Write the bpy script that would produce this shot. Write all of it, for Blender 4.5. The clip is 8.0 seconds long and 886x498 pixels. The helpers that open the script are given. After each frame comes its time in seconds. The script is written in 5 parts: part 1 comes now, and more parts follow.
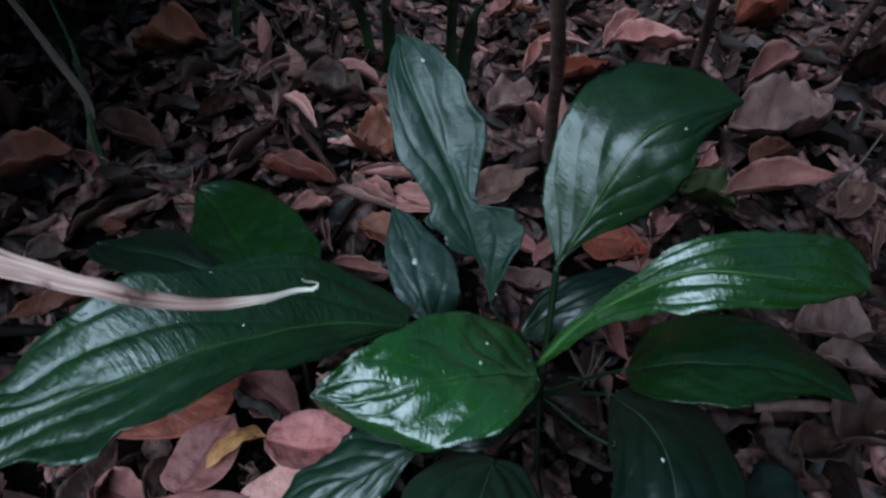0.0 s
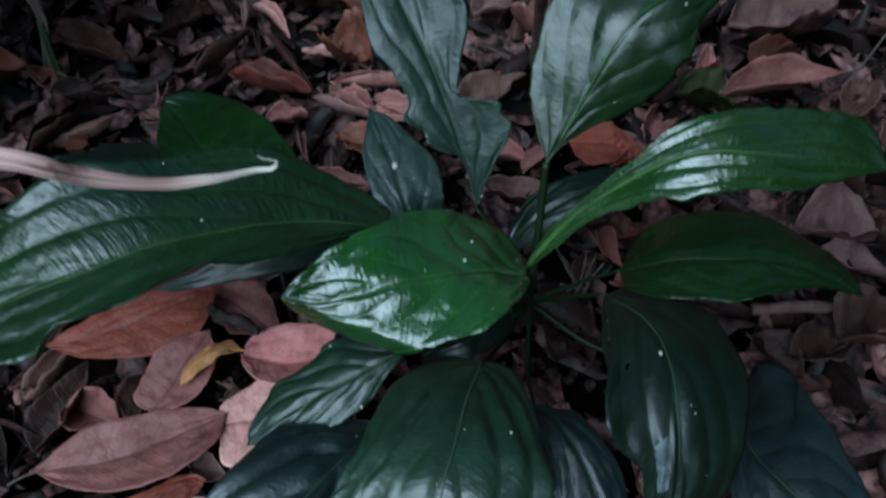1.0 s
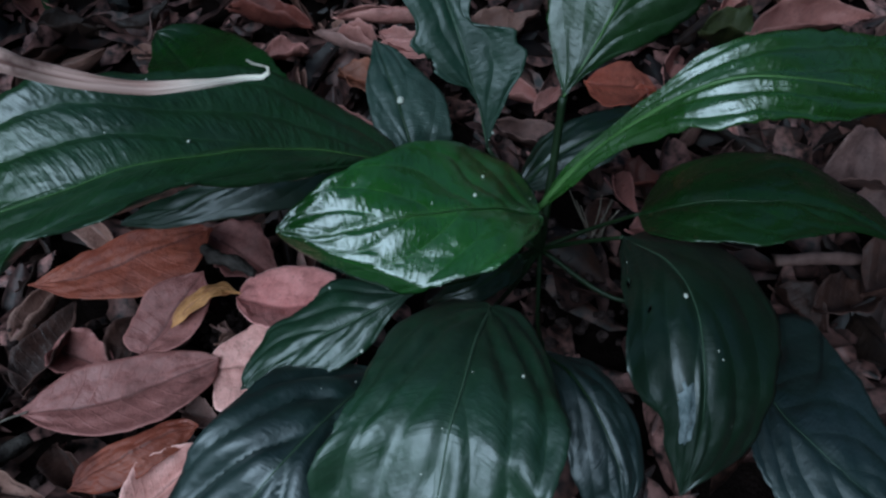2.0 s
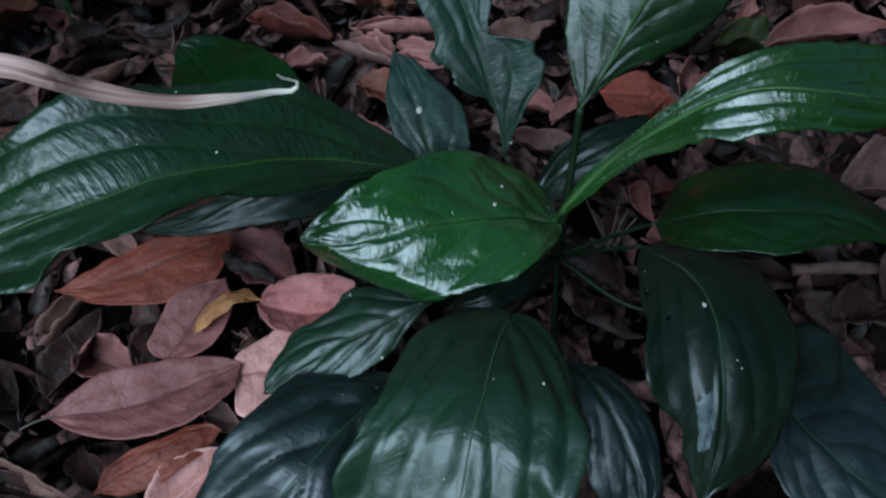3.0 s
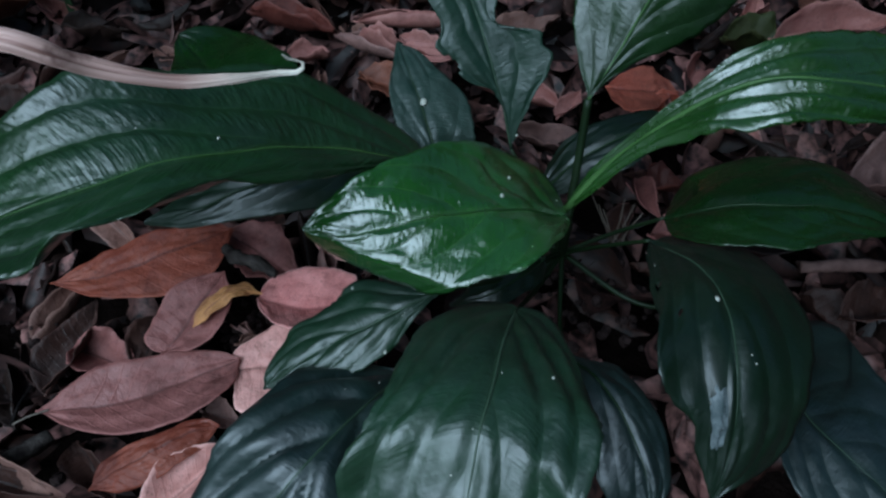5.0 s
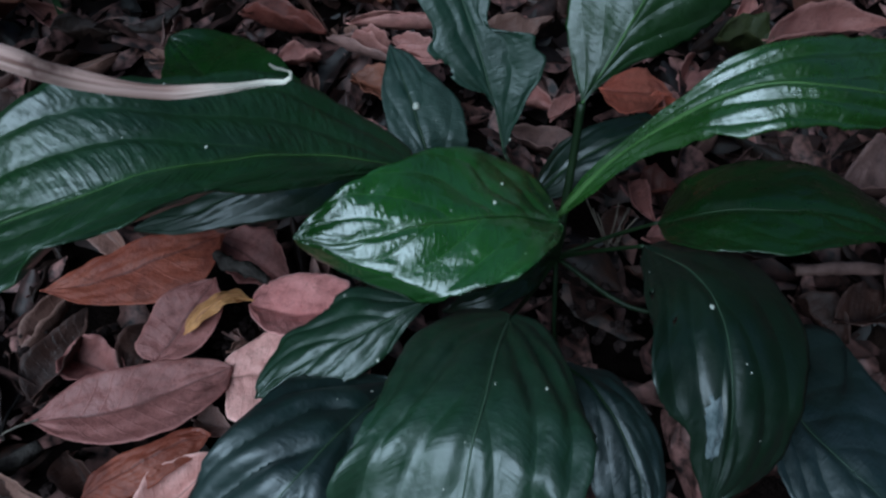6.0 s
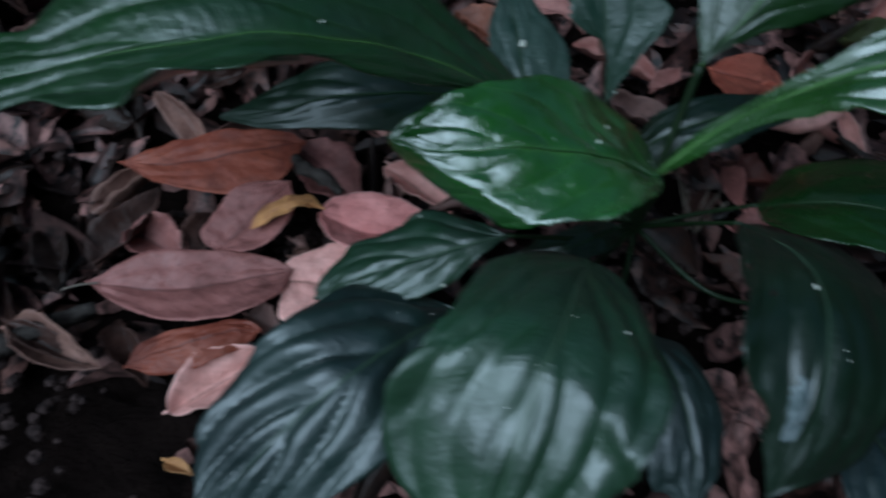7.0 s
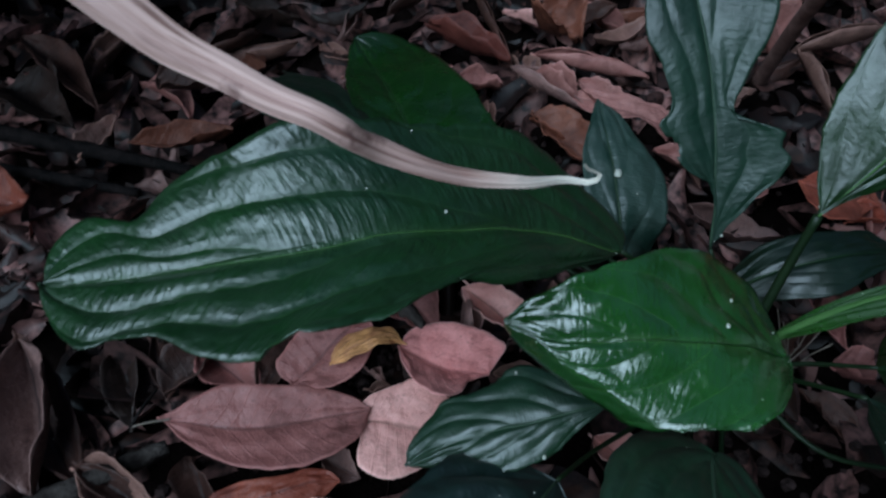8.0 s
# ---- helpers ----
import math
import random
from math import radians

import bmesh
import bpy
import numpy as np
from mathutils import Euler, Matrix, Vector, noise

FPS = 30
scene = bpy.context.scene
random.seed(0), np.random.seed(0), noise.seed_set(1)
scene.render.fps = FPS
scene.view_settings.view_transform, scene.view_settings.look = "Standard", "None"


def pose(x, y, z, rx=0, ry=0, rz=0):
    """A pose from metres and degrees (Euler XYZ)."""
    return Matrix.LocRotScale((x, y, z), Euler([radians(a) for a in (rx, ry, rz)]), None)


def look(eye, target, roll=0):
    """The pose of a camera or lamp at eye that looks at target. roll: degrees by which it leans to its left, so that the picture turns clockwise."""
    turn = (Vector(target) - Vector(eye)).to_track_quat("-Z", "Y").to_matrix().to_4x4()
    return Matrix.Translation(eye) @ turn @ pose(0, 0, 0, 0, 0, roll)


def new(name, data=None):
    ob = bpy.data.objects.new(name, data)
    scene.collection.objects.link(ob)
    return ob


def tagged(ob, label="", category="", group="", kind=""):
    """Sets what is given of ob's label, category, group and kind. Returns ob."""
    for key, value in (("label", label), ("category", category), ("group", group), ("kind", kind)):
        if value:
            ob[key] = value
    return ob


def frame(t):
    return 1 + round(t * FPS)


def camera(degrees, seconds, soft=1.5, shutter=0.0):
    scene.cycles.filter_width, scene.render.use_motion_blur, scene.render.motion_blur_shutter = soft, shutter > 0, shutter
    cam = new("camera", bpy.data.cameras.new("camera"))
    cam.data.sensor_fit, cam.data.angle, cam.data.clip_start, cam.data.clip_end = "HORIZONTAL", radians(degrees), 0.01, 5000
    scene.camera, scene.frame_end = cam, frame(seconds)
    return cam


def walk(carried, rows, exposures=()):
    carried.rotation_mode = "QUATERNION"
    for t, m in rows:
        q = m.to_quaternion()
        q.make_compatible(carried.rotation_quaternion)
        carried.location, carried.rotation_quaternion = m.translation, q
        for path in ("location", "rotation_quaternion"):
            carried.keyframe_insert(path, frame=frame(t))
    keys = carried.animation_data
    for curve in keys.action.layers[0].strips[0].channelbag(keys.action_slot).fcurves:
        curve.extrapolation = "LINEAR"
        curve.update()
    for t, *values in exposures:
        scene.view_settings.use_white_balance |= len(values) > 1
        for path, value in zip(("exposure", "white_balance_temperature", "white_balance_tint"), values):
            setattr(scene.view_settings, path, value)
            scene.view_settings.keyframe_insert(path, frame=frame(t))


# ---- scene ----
# ---- camera and walk ----
cam = camera(67.3, 8.0, soft=2.4, shutter=0.6)
PATH = [
    (0, (0.0340, 0.0111, 0.4052), (0.0302, 0.2939, 0.1223), 1.43),
    (0.5, (0.0359, 0.0088, 0.3907), (0.0352, 0.2835, 0.0999), 1.61),
    (1, (0.0400, 0.0128, 0.3704), (0.0419, 0.2689, 0.0632), 0.86),
    (1.5, (0.0427, 0.0168, 0.3480), (0.0465, 0.2606, 0.0309), 1.94),
    (1.7, (0.0411, 0.0178, 0.3443), (0.0438, 0.2561, 0.0231), 1.86),
    (3, (0.0347, 0.0152, 0.3491), (0.0277, 0.2568, 0.0303), 0.30),
    (3.5, (0.0338, 0.0176, 0.3499), (0.0257, 0.2605, 0.0323), -0.01),
    (4, (0.0335, 0.0185, 0.3472), (0.0274, 0.2619, 0.0299), 0.50),
    (4.5, (0.0312, 0.0159, 0.3436), (0.0259, 0.2589, 0.0259), 0.89),
    (5.8, (0.0310, 0.0171, 0.3396), (0.0264, 0.2586, 0.0208), 1.26),
    (6, (0.0323, 0.0210, 0.3413), (0.0295, 0.2624, 0.0224), 1.23),
    (6.5, (0.0370, 0.0290, 0.3418), (0.0292, 0.2585, 0.0143), 1.52),
    (6.6, (0.0390, 0.0250, 0.3360), (0.0258, 0.2548, 0.0088), 3.0),
    (6.7, (0.0380, 0.0210, 0.3300), (0.0226, 0.2512, 0.0032), 5.0),
    (6.8, (0.0331, 0.0154, 0.3248), (0.0161, 0.2462, -0.0014), 6.73),
    (7, (0.0176, 0.0063, 0.3178), (-0.0088, 0.2356, -0.0089), 7.29),
    (7.1, (0.0022, 0.0082, 0.3190), (-0.0231, 0.2339, -0.0102), 8.20),
    (7.2, (-0.0091, 0.0142, 0.3184), (-0.0405, 0.2391, -0.0109), 7.15),
    (7.3, (-0.0139, 0.0214, 0.3186), (-0.0551, 0.2469, -0.0092), 5.20),
    (7.4, (-0.0228, 0.0282, 0.3194), (-0.0638, 0.2577, -0.0057), 5.76),
    (7.5, (-0.0289, 0.0396, 0.3236), (-0.0709, 0.2677, -0.0023), 5.37),
    (7.6, (-0.0309, 0.0451, 0.3270), (-0.0742, 0.2778, 0.0045), 5.32),
    (7.8, (-0.0310, 0.0522, 0.3348), (-0.0746, 0.2864, 0.0135), 6.21),
    (8, (-0.0323, 0.0566, 0.3359), (-0.0734, 0.2927, 0.0157), 6.42),
]
# the camera stops down a little as the lens tips towards the bright leaves
EXPOSURES = [(0, 1.92), (1, 1.9), (1.7, 1.82), (6.5, 1.82), (7.2, 1.8), (8, 1.8)]
walk(cam, [(t, look(eye, target, roll)) for t, eye, target, roll in PATH], EXPOSURES)

# ---- daylight ----
SUN_ELEVATION, SUN_AZIMUTH = 50.0, 216.0
world = bpy.data.worlds.new("overcast_sky")
scene.world = world
world.use_nodes = True
wn, wl = world.node_tree.nodes, world.node_tree.links
sky = wn.new("ShaderNodeTexSky")
sky.sky_type = "NISHITA"
sky.sun_disc = False
sky.sun_elevation = radians(SUN_ELEVATION)
sky.sun_rotation = radians(SUN_AZIMUTH)
sky.air_density, sky.dust_density, sky.ozone_density = 1.6, 0.3, 6.0
wn["Background"].inputs["Strength"].default_value = 0.014
wl.new(sky.outputs["Color"], wn["Background"].inputs["Color"])
sun_data = bpy.data.lights.new("sun", "SUN")
sun_data.energy, sun_data.angle, sun_data.color = 1.55, radians(60), (0.575, 0.78, 0.965)
sun = new("sun", sun_data)
az, el = radians(SUN_AZIMUTH), radians(SUN_ELEVATION)
toward = Vector((math.sin(az) * math.cos(el), math.cos(az) * math.cos(el), math.sin(el)))
sun.matrix_world = look(toward * 20, (0, 0, 0))


# ---- materials ----
class Mat:
    """A node material with small helpers to wire it."""

    def __init__(self, name, roughness=0.5, specular=0.5):
        self.m = bpy.data.materials.new(name)
        self.m.use_nodes = True
        self.n, self.l = self.m.node_tree.nodes, self.m.node_tree.links
        self.b = self.n["Principled BSDF"]
        self.b.inputs["Roughness"].default_value = roughness
        self.b.inputs["Specular IOR Level"].default_value = specular

    def node(self, kind, **inputs):
        nd = self.n.new(kind)
        for k, v in inputs.items():
            self.put(nd.inputs[k.replace("_", " ")], v)
        return nd

    def put(self, socket, v):
        if hasattr(v, "is_linked"):
            self.l.new(v, socket)
        else:
            socket.default_value = v

    def math(self, op, a, b=0.0, c=0.0):
        nd = self.n.new("ShaderNodeMath")
        nd.operation = op
        for s, v in zip(nd.inputs, (a, b, c)):
            self.put(s, v)
        return nd.outputs[0]

    def noise(self, vec, scale, detail=4.0, rough=0.55):
        nd = self.node("ShaderNodeTexNoise", Vector=vec, Scale=scale, Detail=detail, Roughness=rough)
        return nd.outputs["Fac"]

    def span(self, v, a, b, c=0.0, d=1.0):
        nd = self.node("ShaderNodeMapRange")
        for s, x in zip(nd.inputs, (v, a, b, c, d)):
            self.put(s, x)
        return nd.outputs[0]

    def mix(self, f, a, b, blend="MIX"):
        nd = self.n.new("ShaderNodeMix")
        nd.data_type, nd.blend_type = "RGBA", blend
        self.put(nd.inputs["Factor"], f)
        for s, v in ((nd.inputs[6], a), (nd.inputs[7], b)):
            self.put(s, (*v, 1.0) if isinstance(v, tuple) and len(v) == 3 else v)
        return nd.outputs[2]

    def color(self, v):
        self.put(self.b.inputs["Base Color"], (*v, 1.0) if isinstance(v, tuple) else v)

    def bump(self, h, strength, distance):
        nd = self.node("ShaderNodeBump", Height=h, Strength=strength, Distance=distance)
        self.l.new(nd.outputs[0], self.b.inputs["Normal"])


def leaf_uv(mat):
    """u along the blade, and the distance v from the midrib, 0 to 1."""
    sep = mat.node("ShaderNodeSeparateXYZ", Vector=mat.node("ShaderNodeTexCoord").outputs["UV"])
    v = mat.math("ABSOLUTE", mat.math("MULTIPLY_ADD", sep.outputs[1], 2.0, -1.0))
    return sep.outputs[0], v


def place(mat):
    return mat.node("ShaderNodeTexCoord").outputs["Object"]


def green_leaf_material(name, deep, fresh, vein, roughness, dust=0.0, wrinkled=0.8, gloss=0.75, wax=0.25):
    mat = Mat(name, roughness, gloss)
    u, v = leaf_uv(mat)
    pos = place(mat)
    vein_map = mat.node("ShaderNodeUVMap")
    vein_map.uv_map = "Veins"
    f = mat.node("ShaderNodeSeparateXYZ", Vector=vein_map.outputs[0]).outputs[0]
    saw = mat.math("FRACT", mat.math("ADD", f, 0.5))
    ridge = mat.math("SUBTRACT", 1.0, mat.math("ABSOLUTE", mat.math("MULTIPLY_ADD", saw, 2.0, -1.0)))
    line = mat.span(ridge, 0.92, 1.0)
    mid = mat.span(v, 0.07, 0.015)
    big = mat.noise(pos, 28.0, 3.0)
    fine = mat.noise(pos, 420.0, 3.0)
    base = mat.mix(mat.span(big, 0.35, 0.65), deep, fresh)
    base = mat.mix(mat.math("MULTIPLY", mat.span(fine, 0.4, 0.7), 0.25), base, tuple(0.5 * c for c in deep))
    base = mat.mix(mat.math("MULTIPLY", line, 0.32), base, vein)
    base = mat.mix(mat.math("MULTIPLY", mid, 0.35), base, vein)
    if dust:
        cover = mat.math("MULTIPLY", mat.span(mat.noise(pos, 60.0, 5.0), 0.35, 0.6), dust)
        base = mat.mix(cover, base, (0.075, 0.10, 0.085))
    mat.color(base)
    # fine cross wrinkles between the side veins
    comb = mat.node("ShaderNodeCombineXYZ", X=mat.math("MULTIPLY", u, 80.0), Y=mat.math("MULTIPLY", f, 1.6))
    wrinkle = mat.node("ShaderNodeTexNoise", Vector=comb.outputs[0], Scale=1.0, Detail=2.0).outputs["Fac"]
    cell = mat.math("MULTIPLY", mat.span(ridge, 1.0, 0.6), mat.span(mat.noise(pos, 40.0, 2.0), 0.38, 0.60, 0.4, 1.0))
    h = mat.math("ADD", mat.math("MULTIPLY", mat.math("MULTIPLY", wrinkle, cell), wrinkled), mat.math("MULTIPLY", fine, 0.10))
    h = mat.math("SUBTRACT", h, mat.math("MULTIPLY", mat.span(ridge, 0.88, 1.0), 0.03))
    h = mat.math("ADD", h, mat.math("MULTIPLY", mat.noise(pos, 150.0, 2.0), min(0.55, 1.4 * wrinkled)))
    mat.bump(h, 0.8, 0.0020)
    rough = mat.span(mat.noise(pos, 70.0, 6.0, 0.65), 0.3, 0.7, roughness - 0.14, roughness + 0.04)
    mat.put(mat.b.inputs["Roughness"], rough)
    mat.b.inputs["Coat Weight"].default_value = wax
    mat.b.inputs["Coat Roughness"].default_value = 0.2
    return mat.m


GREEN = green_leaf_material("glossy_leaf_green", (0.0032, 0.0245, 0.0056), (0.0054, 0.0405, 0.0080), (0.0260, 0.0760, 0.0180), 0.47, wrinkled=0.75, gloss=0.95, wax=0.2)
SMOOTH_GREEN = green_leaf_material("satin_leaf_green", (0.0034, 0.0213, 0.0037), (0.0056, 0.0345, 0.0051), (0.0165, 0.0495, 0.0126), 0.36, wrinkled=0.4, gloss=0.55)
COOL_GREEN = green_leaf_material("cool_leaf_green", (0.0028, 0.0245, 0.0095), (0.0046, 0.0380, 0.0125), (0.0149, 0.0495, 0.0176), 0.56, wrinkled=0.22, gloss=1.0)
POLISHED_GREEN = green_leaf_material("polished_leaf_green", (0.0034, 0.0213, 0.0037), (0.0056, 0.0345, 0.0051), (0.0165, 0.0495, 0.0126), 0.44, wrinkled=0.2, gloss=0.8, wax=0.0)
# Lighter base stands in for light shining through the central leaf
FRESH = green_leaf_material("backlit_leaf_green", (0.0088, 0.0530, 0.0095), (0.0150, 0.0840, 0.0145), (0.0426, 0.1134, 0.0233), 0.27, wrinkled=0.38, gloss=1.0, wax=0.5)
BRIGHT = green_leaf_material("bright_leaf_green", (0.0091, 0.0462, 0.0062), (0.0157, 0.0726, 0.0096), (0.0426, 0.1134, 0.0233), 0.34, wrinkled=0.4, gloss=1.00, wax=0.75)
# Sky sheen put into the base as blue, right-side shade as a darker tone
DARK_GREEN = green_leaf_material("blue_sheen_leaf_green", (0.0015, 0.0119, 0.0115), (0.0026, 0.0184, 0.0146), (0.0082, 0.0274, 0.0147), 0.58, wrinkled=0.28, gloss=1.00)
# Darkened green for low and right-hand leaves, their shade put into the colour
SHADED_GREEN = green_leaf_material("shaded_leaf_green", (0.0016, 0.0105, 0.0042), (0.0026, 0.0150, 0.0055), (0.0110, 0.0330, 0.0150), 0.52, wrinkled=0.15, gloss=0.6)
GREYED_GREEN = green_leaf_material("greyed_leaf_green", (0.0022, 0.0190, 0.0100), (0.0040, 0.0290, 0.0140), (0.0220, 0.0480, 0.0270), 0.50, dust=0.12, wrinkled=0.25, gloss=0.6, wax=0.0)
DUSTY = green_leaf_material("dusty_leaf_green", (0.0035, 0.0220, 0.0141), (0.0053, 0.0295, 0.0184), (0.0169, 0.0371, 0.0222), 0.50, dust=0.35, wrinkled=0.4, gloss=0.55, wax=0.0)


def plain_material(name, a, b, scale, roughness, bump=0.4, distance=0.0008, specular=0.4):
    mat = Mat(name, roughness, specular)
    pos = place(mat)
    n = mat.noise(pos, scale, 6.0)
    mat.color(mat.mix(mat.span(n, 0.35, 0.68), a, b))
    mat.bump(mat.noise(pos, scale * 3, 5.0), bump, distance)
    return mat.m


STALK = plain_material("stalk_green", (0.0037, 0.0149, 0.0031), (0.0074, 0.0223, 0.0050), 60, 0.55)
RIB = plain_material("pale_midrib_green", (0.045, 0.12, 0.03), (0.065, 0.15, 0.042), 80, 0.5)
GREY_RIB = plain_material("grey_midrib_green", (0.028, 0.058, 0.034), (0.048, 0.085, 0.052), 80, 0.45)
DULL_RIB = plain_material("midrib_green", (0.0056, 0.0248, 0.0056), (0.0099, 0.0372, 0.0087), 80, 0.5)
FLECK = plain_material("white_fleck", (0.4464, 0.4464, 0.3720), (0.4960, 0.4960, 0.4464), 300, 0.6)
BARK = plain_material("dark_bark", (0.0031, 0.0025, 0.0025), (0.0124, 0.0087, 0.0081), 130, 0.8, 0.9, 0.002, 0.08)
GREY_BARK = plain_material("lichened_bark", (0.0093, 0.0065, 0.0060), (0.0605, 0.0499, 0.0443), 110, 0.8, 0.9, 0.002, 0.08)
BLEACHED = plain_material("bleached_leaf", (0.035, 0.060, 0.062), (0.16, 0.19, 0.195), 170, 0.45, 0.8, 0.0015, 0.5)
CRUMB = plain_material("crumbled_earth", (0.008, 0.005, 0.0048), (0.060, 0.037, 0.034), 220, 0.85, 0.8, 0.001, 0.1)
STEM_BROWN = plain_material("brown_stem", (0.1139, 0.0567, 0.0480), (0.2467, 0.1376, 0.1161), 90, 0.65)
STRAW = plain_material("dry_straw", (0.1054, 0.0806, 0.0620), (0.1736, 0.1364, 0.1116), 90, 0.6)
GRASS = plain_material("grass_green", (0.0124, 0.0372, 0.0155), (0.0248, 0.0620, 0.0217), 50, 0.45)


def strap_material():
    mat = Mat("dry_strap_leaf", 0.6, 0.35)
    sep = mat.node("ShaderNodeSeparateXYZ", Vector=mat.node("ShaderNodeTexCoord").outputs["UV"])
    u, v = sep.outputs[0], sep.outputs[1]
    comb = mat.node("ShaderNodeCombineXYZ", X=mat.math("MULTIPLY", u, 9.0), Y=mat.math("MULTIPLY", v, 3.5))
    fibre = mat.node("ShaderNodeTexNoise", Vector=comb.outputs[0], Scale=1.0, Detail=5.0).outputs["Fac"]
    base = mat.mix(mat.span(fibre, 0.30, 0.70), (0.35, 0.195, 0.165), (0.68, 0.440, 0.380))
    streak = mat.node("ShaderNodeCombineXYZ", X=mat.math("MULTIPLY", u, 22.0), Y=mat.math("MULTIPLY", v, 4.0))
    dark = mat.node("ShaderNodeTexNoise", Vector=streak.outputs[0], Scale=1.0, Detail=4.0).outputs["Fac"]
    base = mat.mix(mat.math("MULTIPLY", mat.span(dark, 0.52, 0.64), 0.75), base, (0.17, 0.07, 0.05))
    blot = mat.noise(place(mat), 75.0, 4.0)
    base = mat.mix(mat.math("MULTIPLY", mat.span(blot, 0.57, 0.66), 0.75), base, (0.10, 0.04, 0.035))
    base = mat.mix(mat.span(u, 0.06, 0.015), base, (0.72, 0.66, 0.56))
    mat.color(base)
    mat.bump(fibre, 0.5, 0.001)
    return mat.m


STRAP = strap_material()


def dead_leaf_material(name, a, b, spot, spread=0.3):
    mat = Mat(name, 0.5, 0.3)
    u, v = leaf_uv(mat)
    rnd = mat.node("ShaderNodeObjectInfo").outputs["Random"]
    shift = mat.node("ShaderNodeVectorMath", Vector=place(mat))
    shift.operation = "ADD"
    comb = mat.node("ShaderNodeCombineXYZ", X=rnd, Y=mat.math("MULTIPLY", rnd, 3.1))
    mat.l.new(comb.outputs[0], shift.inputs[1])
    p = shift.outputs[0]
    big = mat.noise(p, 45.0, 5.0, 0.6)
    fine = mat.noise(p, 260.0, 4.0, 0.65)
    mould = mat.noise(p, 38.0, 6.0, 0.7)
    base = mat.mix(mat.span(big, 0.35, 0.65), a, b)
    base = mat.mix(mat.math("MULTIPLY", mat.span(fine, 0.50, 0.72), 0.40), base, spot)
    base = mat.mix(mat.math("MULTIPLY", mat.span(mould, 0.52, 0.66), 0.7), base, spot)
    # pin-head specks of mould
    cell = mat.node("ShaderNodeTexVoronoi", Vector=p, Scale=330.0)
    base = mat.mix(mat.math("MULTIPLY", mat.span(cell.outputs["Distance"], 0.26, 0.14), mat.span(big, 0.46, 0.60, 0.0, 0.6)), base, spot)
    # side veins and midrib
    wander = mat.math("MULTIPLY", mat.noise(p, 90.0, 2.0), 0.03)
    f = mat.math("ADD", mat.math("SUBTRACT", u, mat.math("MULTIPLY", v, 0.16)), wander)
    ridge = mat.math("ABSOLUTE", mat.math("MULTIPLY_ADD", mat.math("FRACT", mat.math("MULTIPLY", f, 12.0)), 2.0, -1.0))
    line = mat.span(ridge, 0.84, 1.0)
    base = mat.mix(mat.math("MULTIPLY", line, 0.11), base, tuple(min(1.0, 1.5 * c) for c in b))
    base = mat.mix(mat.math("MULTIPLY", mat.span(v, 0.06, 0.02), 0.8), base, spot)
    base = mat.mix(mat.math("MULTIPLY", mat.span(v, 0.94, 0.985), 0.35), base, tuple(min(1.0, 1.6 * c) for c in b))
    tone = mat.span(rnd, 0.0, 1.0, 1.0 - spread, 1.0 + spread)
    hsv = mat.node("ShaderNodeHueSaturation", Color=base, Value=tone)
    mat.color(hsv.outputs[0])
    mat.put(mat.b.inputs["Roughness"], mat.span(mould, 0.35, 0.65, 0.36, 0.66))
    h = mat.math("ADD", mat.math("MULTIPLY", line, 0.22), mat.math("ADD", fine, mat.math("MULTIPLY", big, 1.4)))
    mat.bump(h, 0.65, 0.0014)
    return mat.m


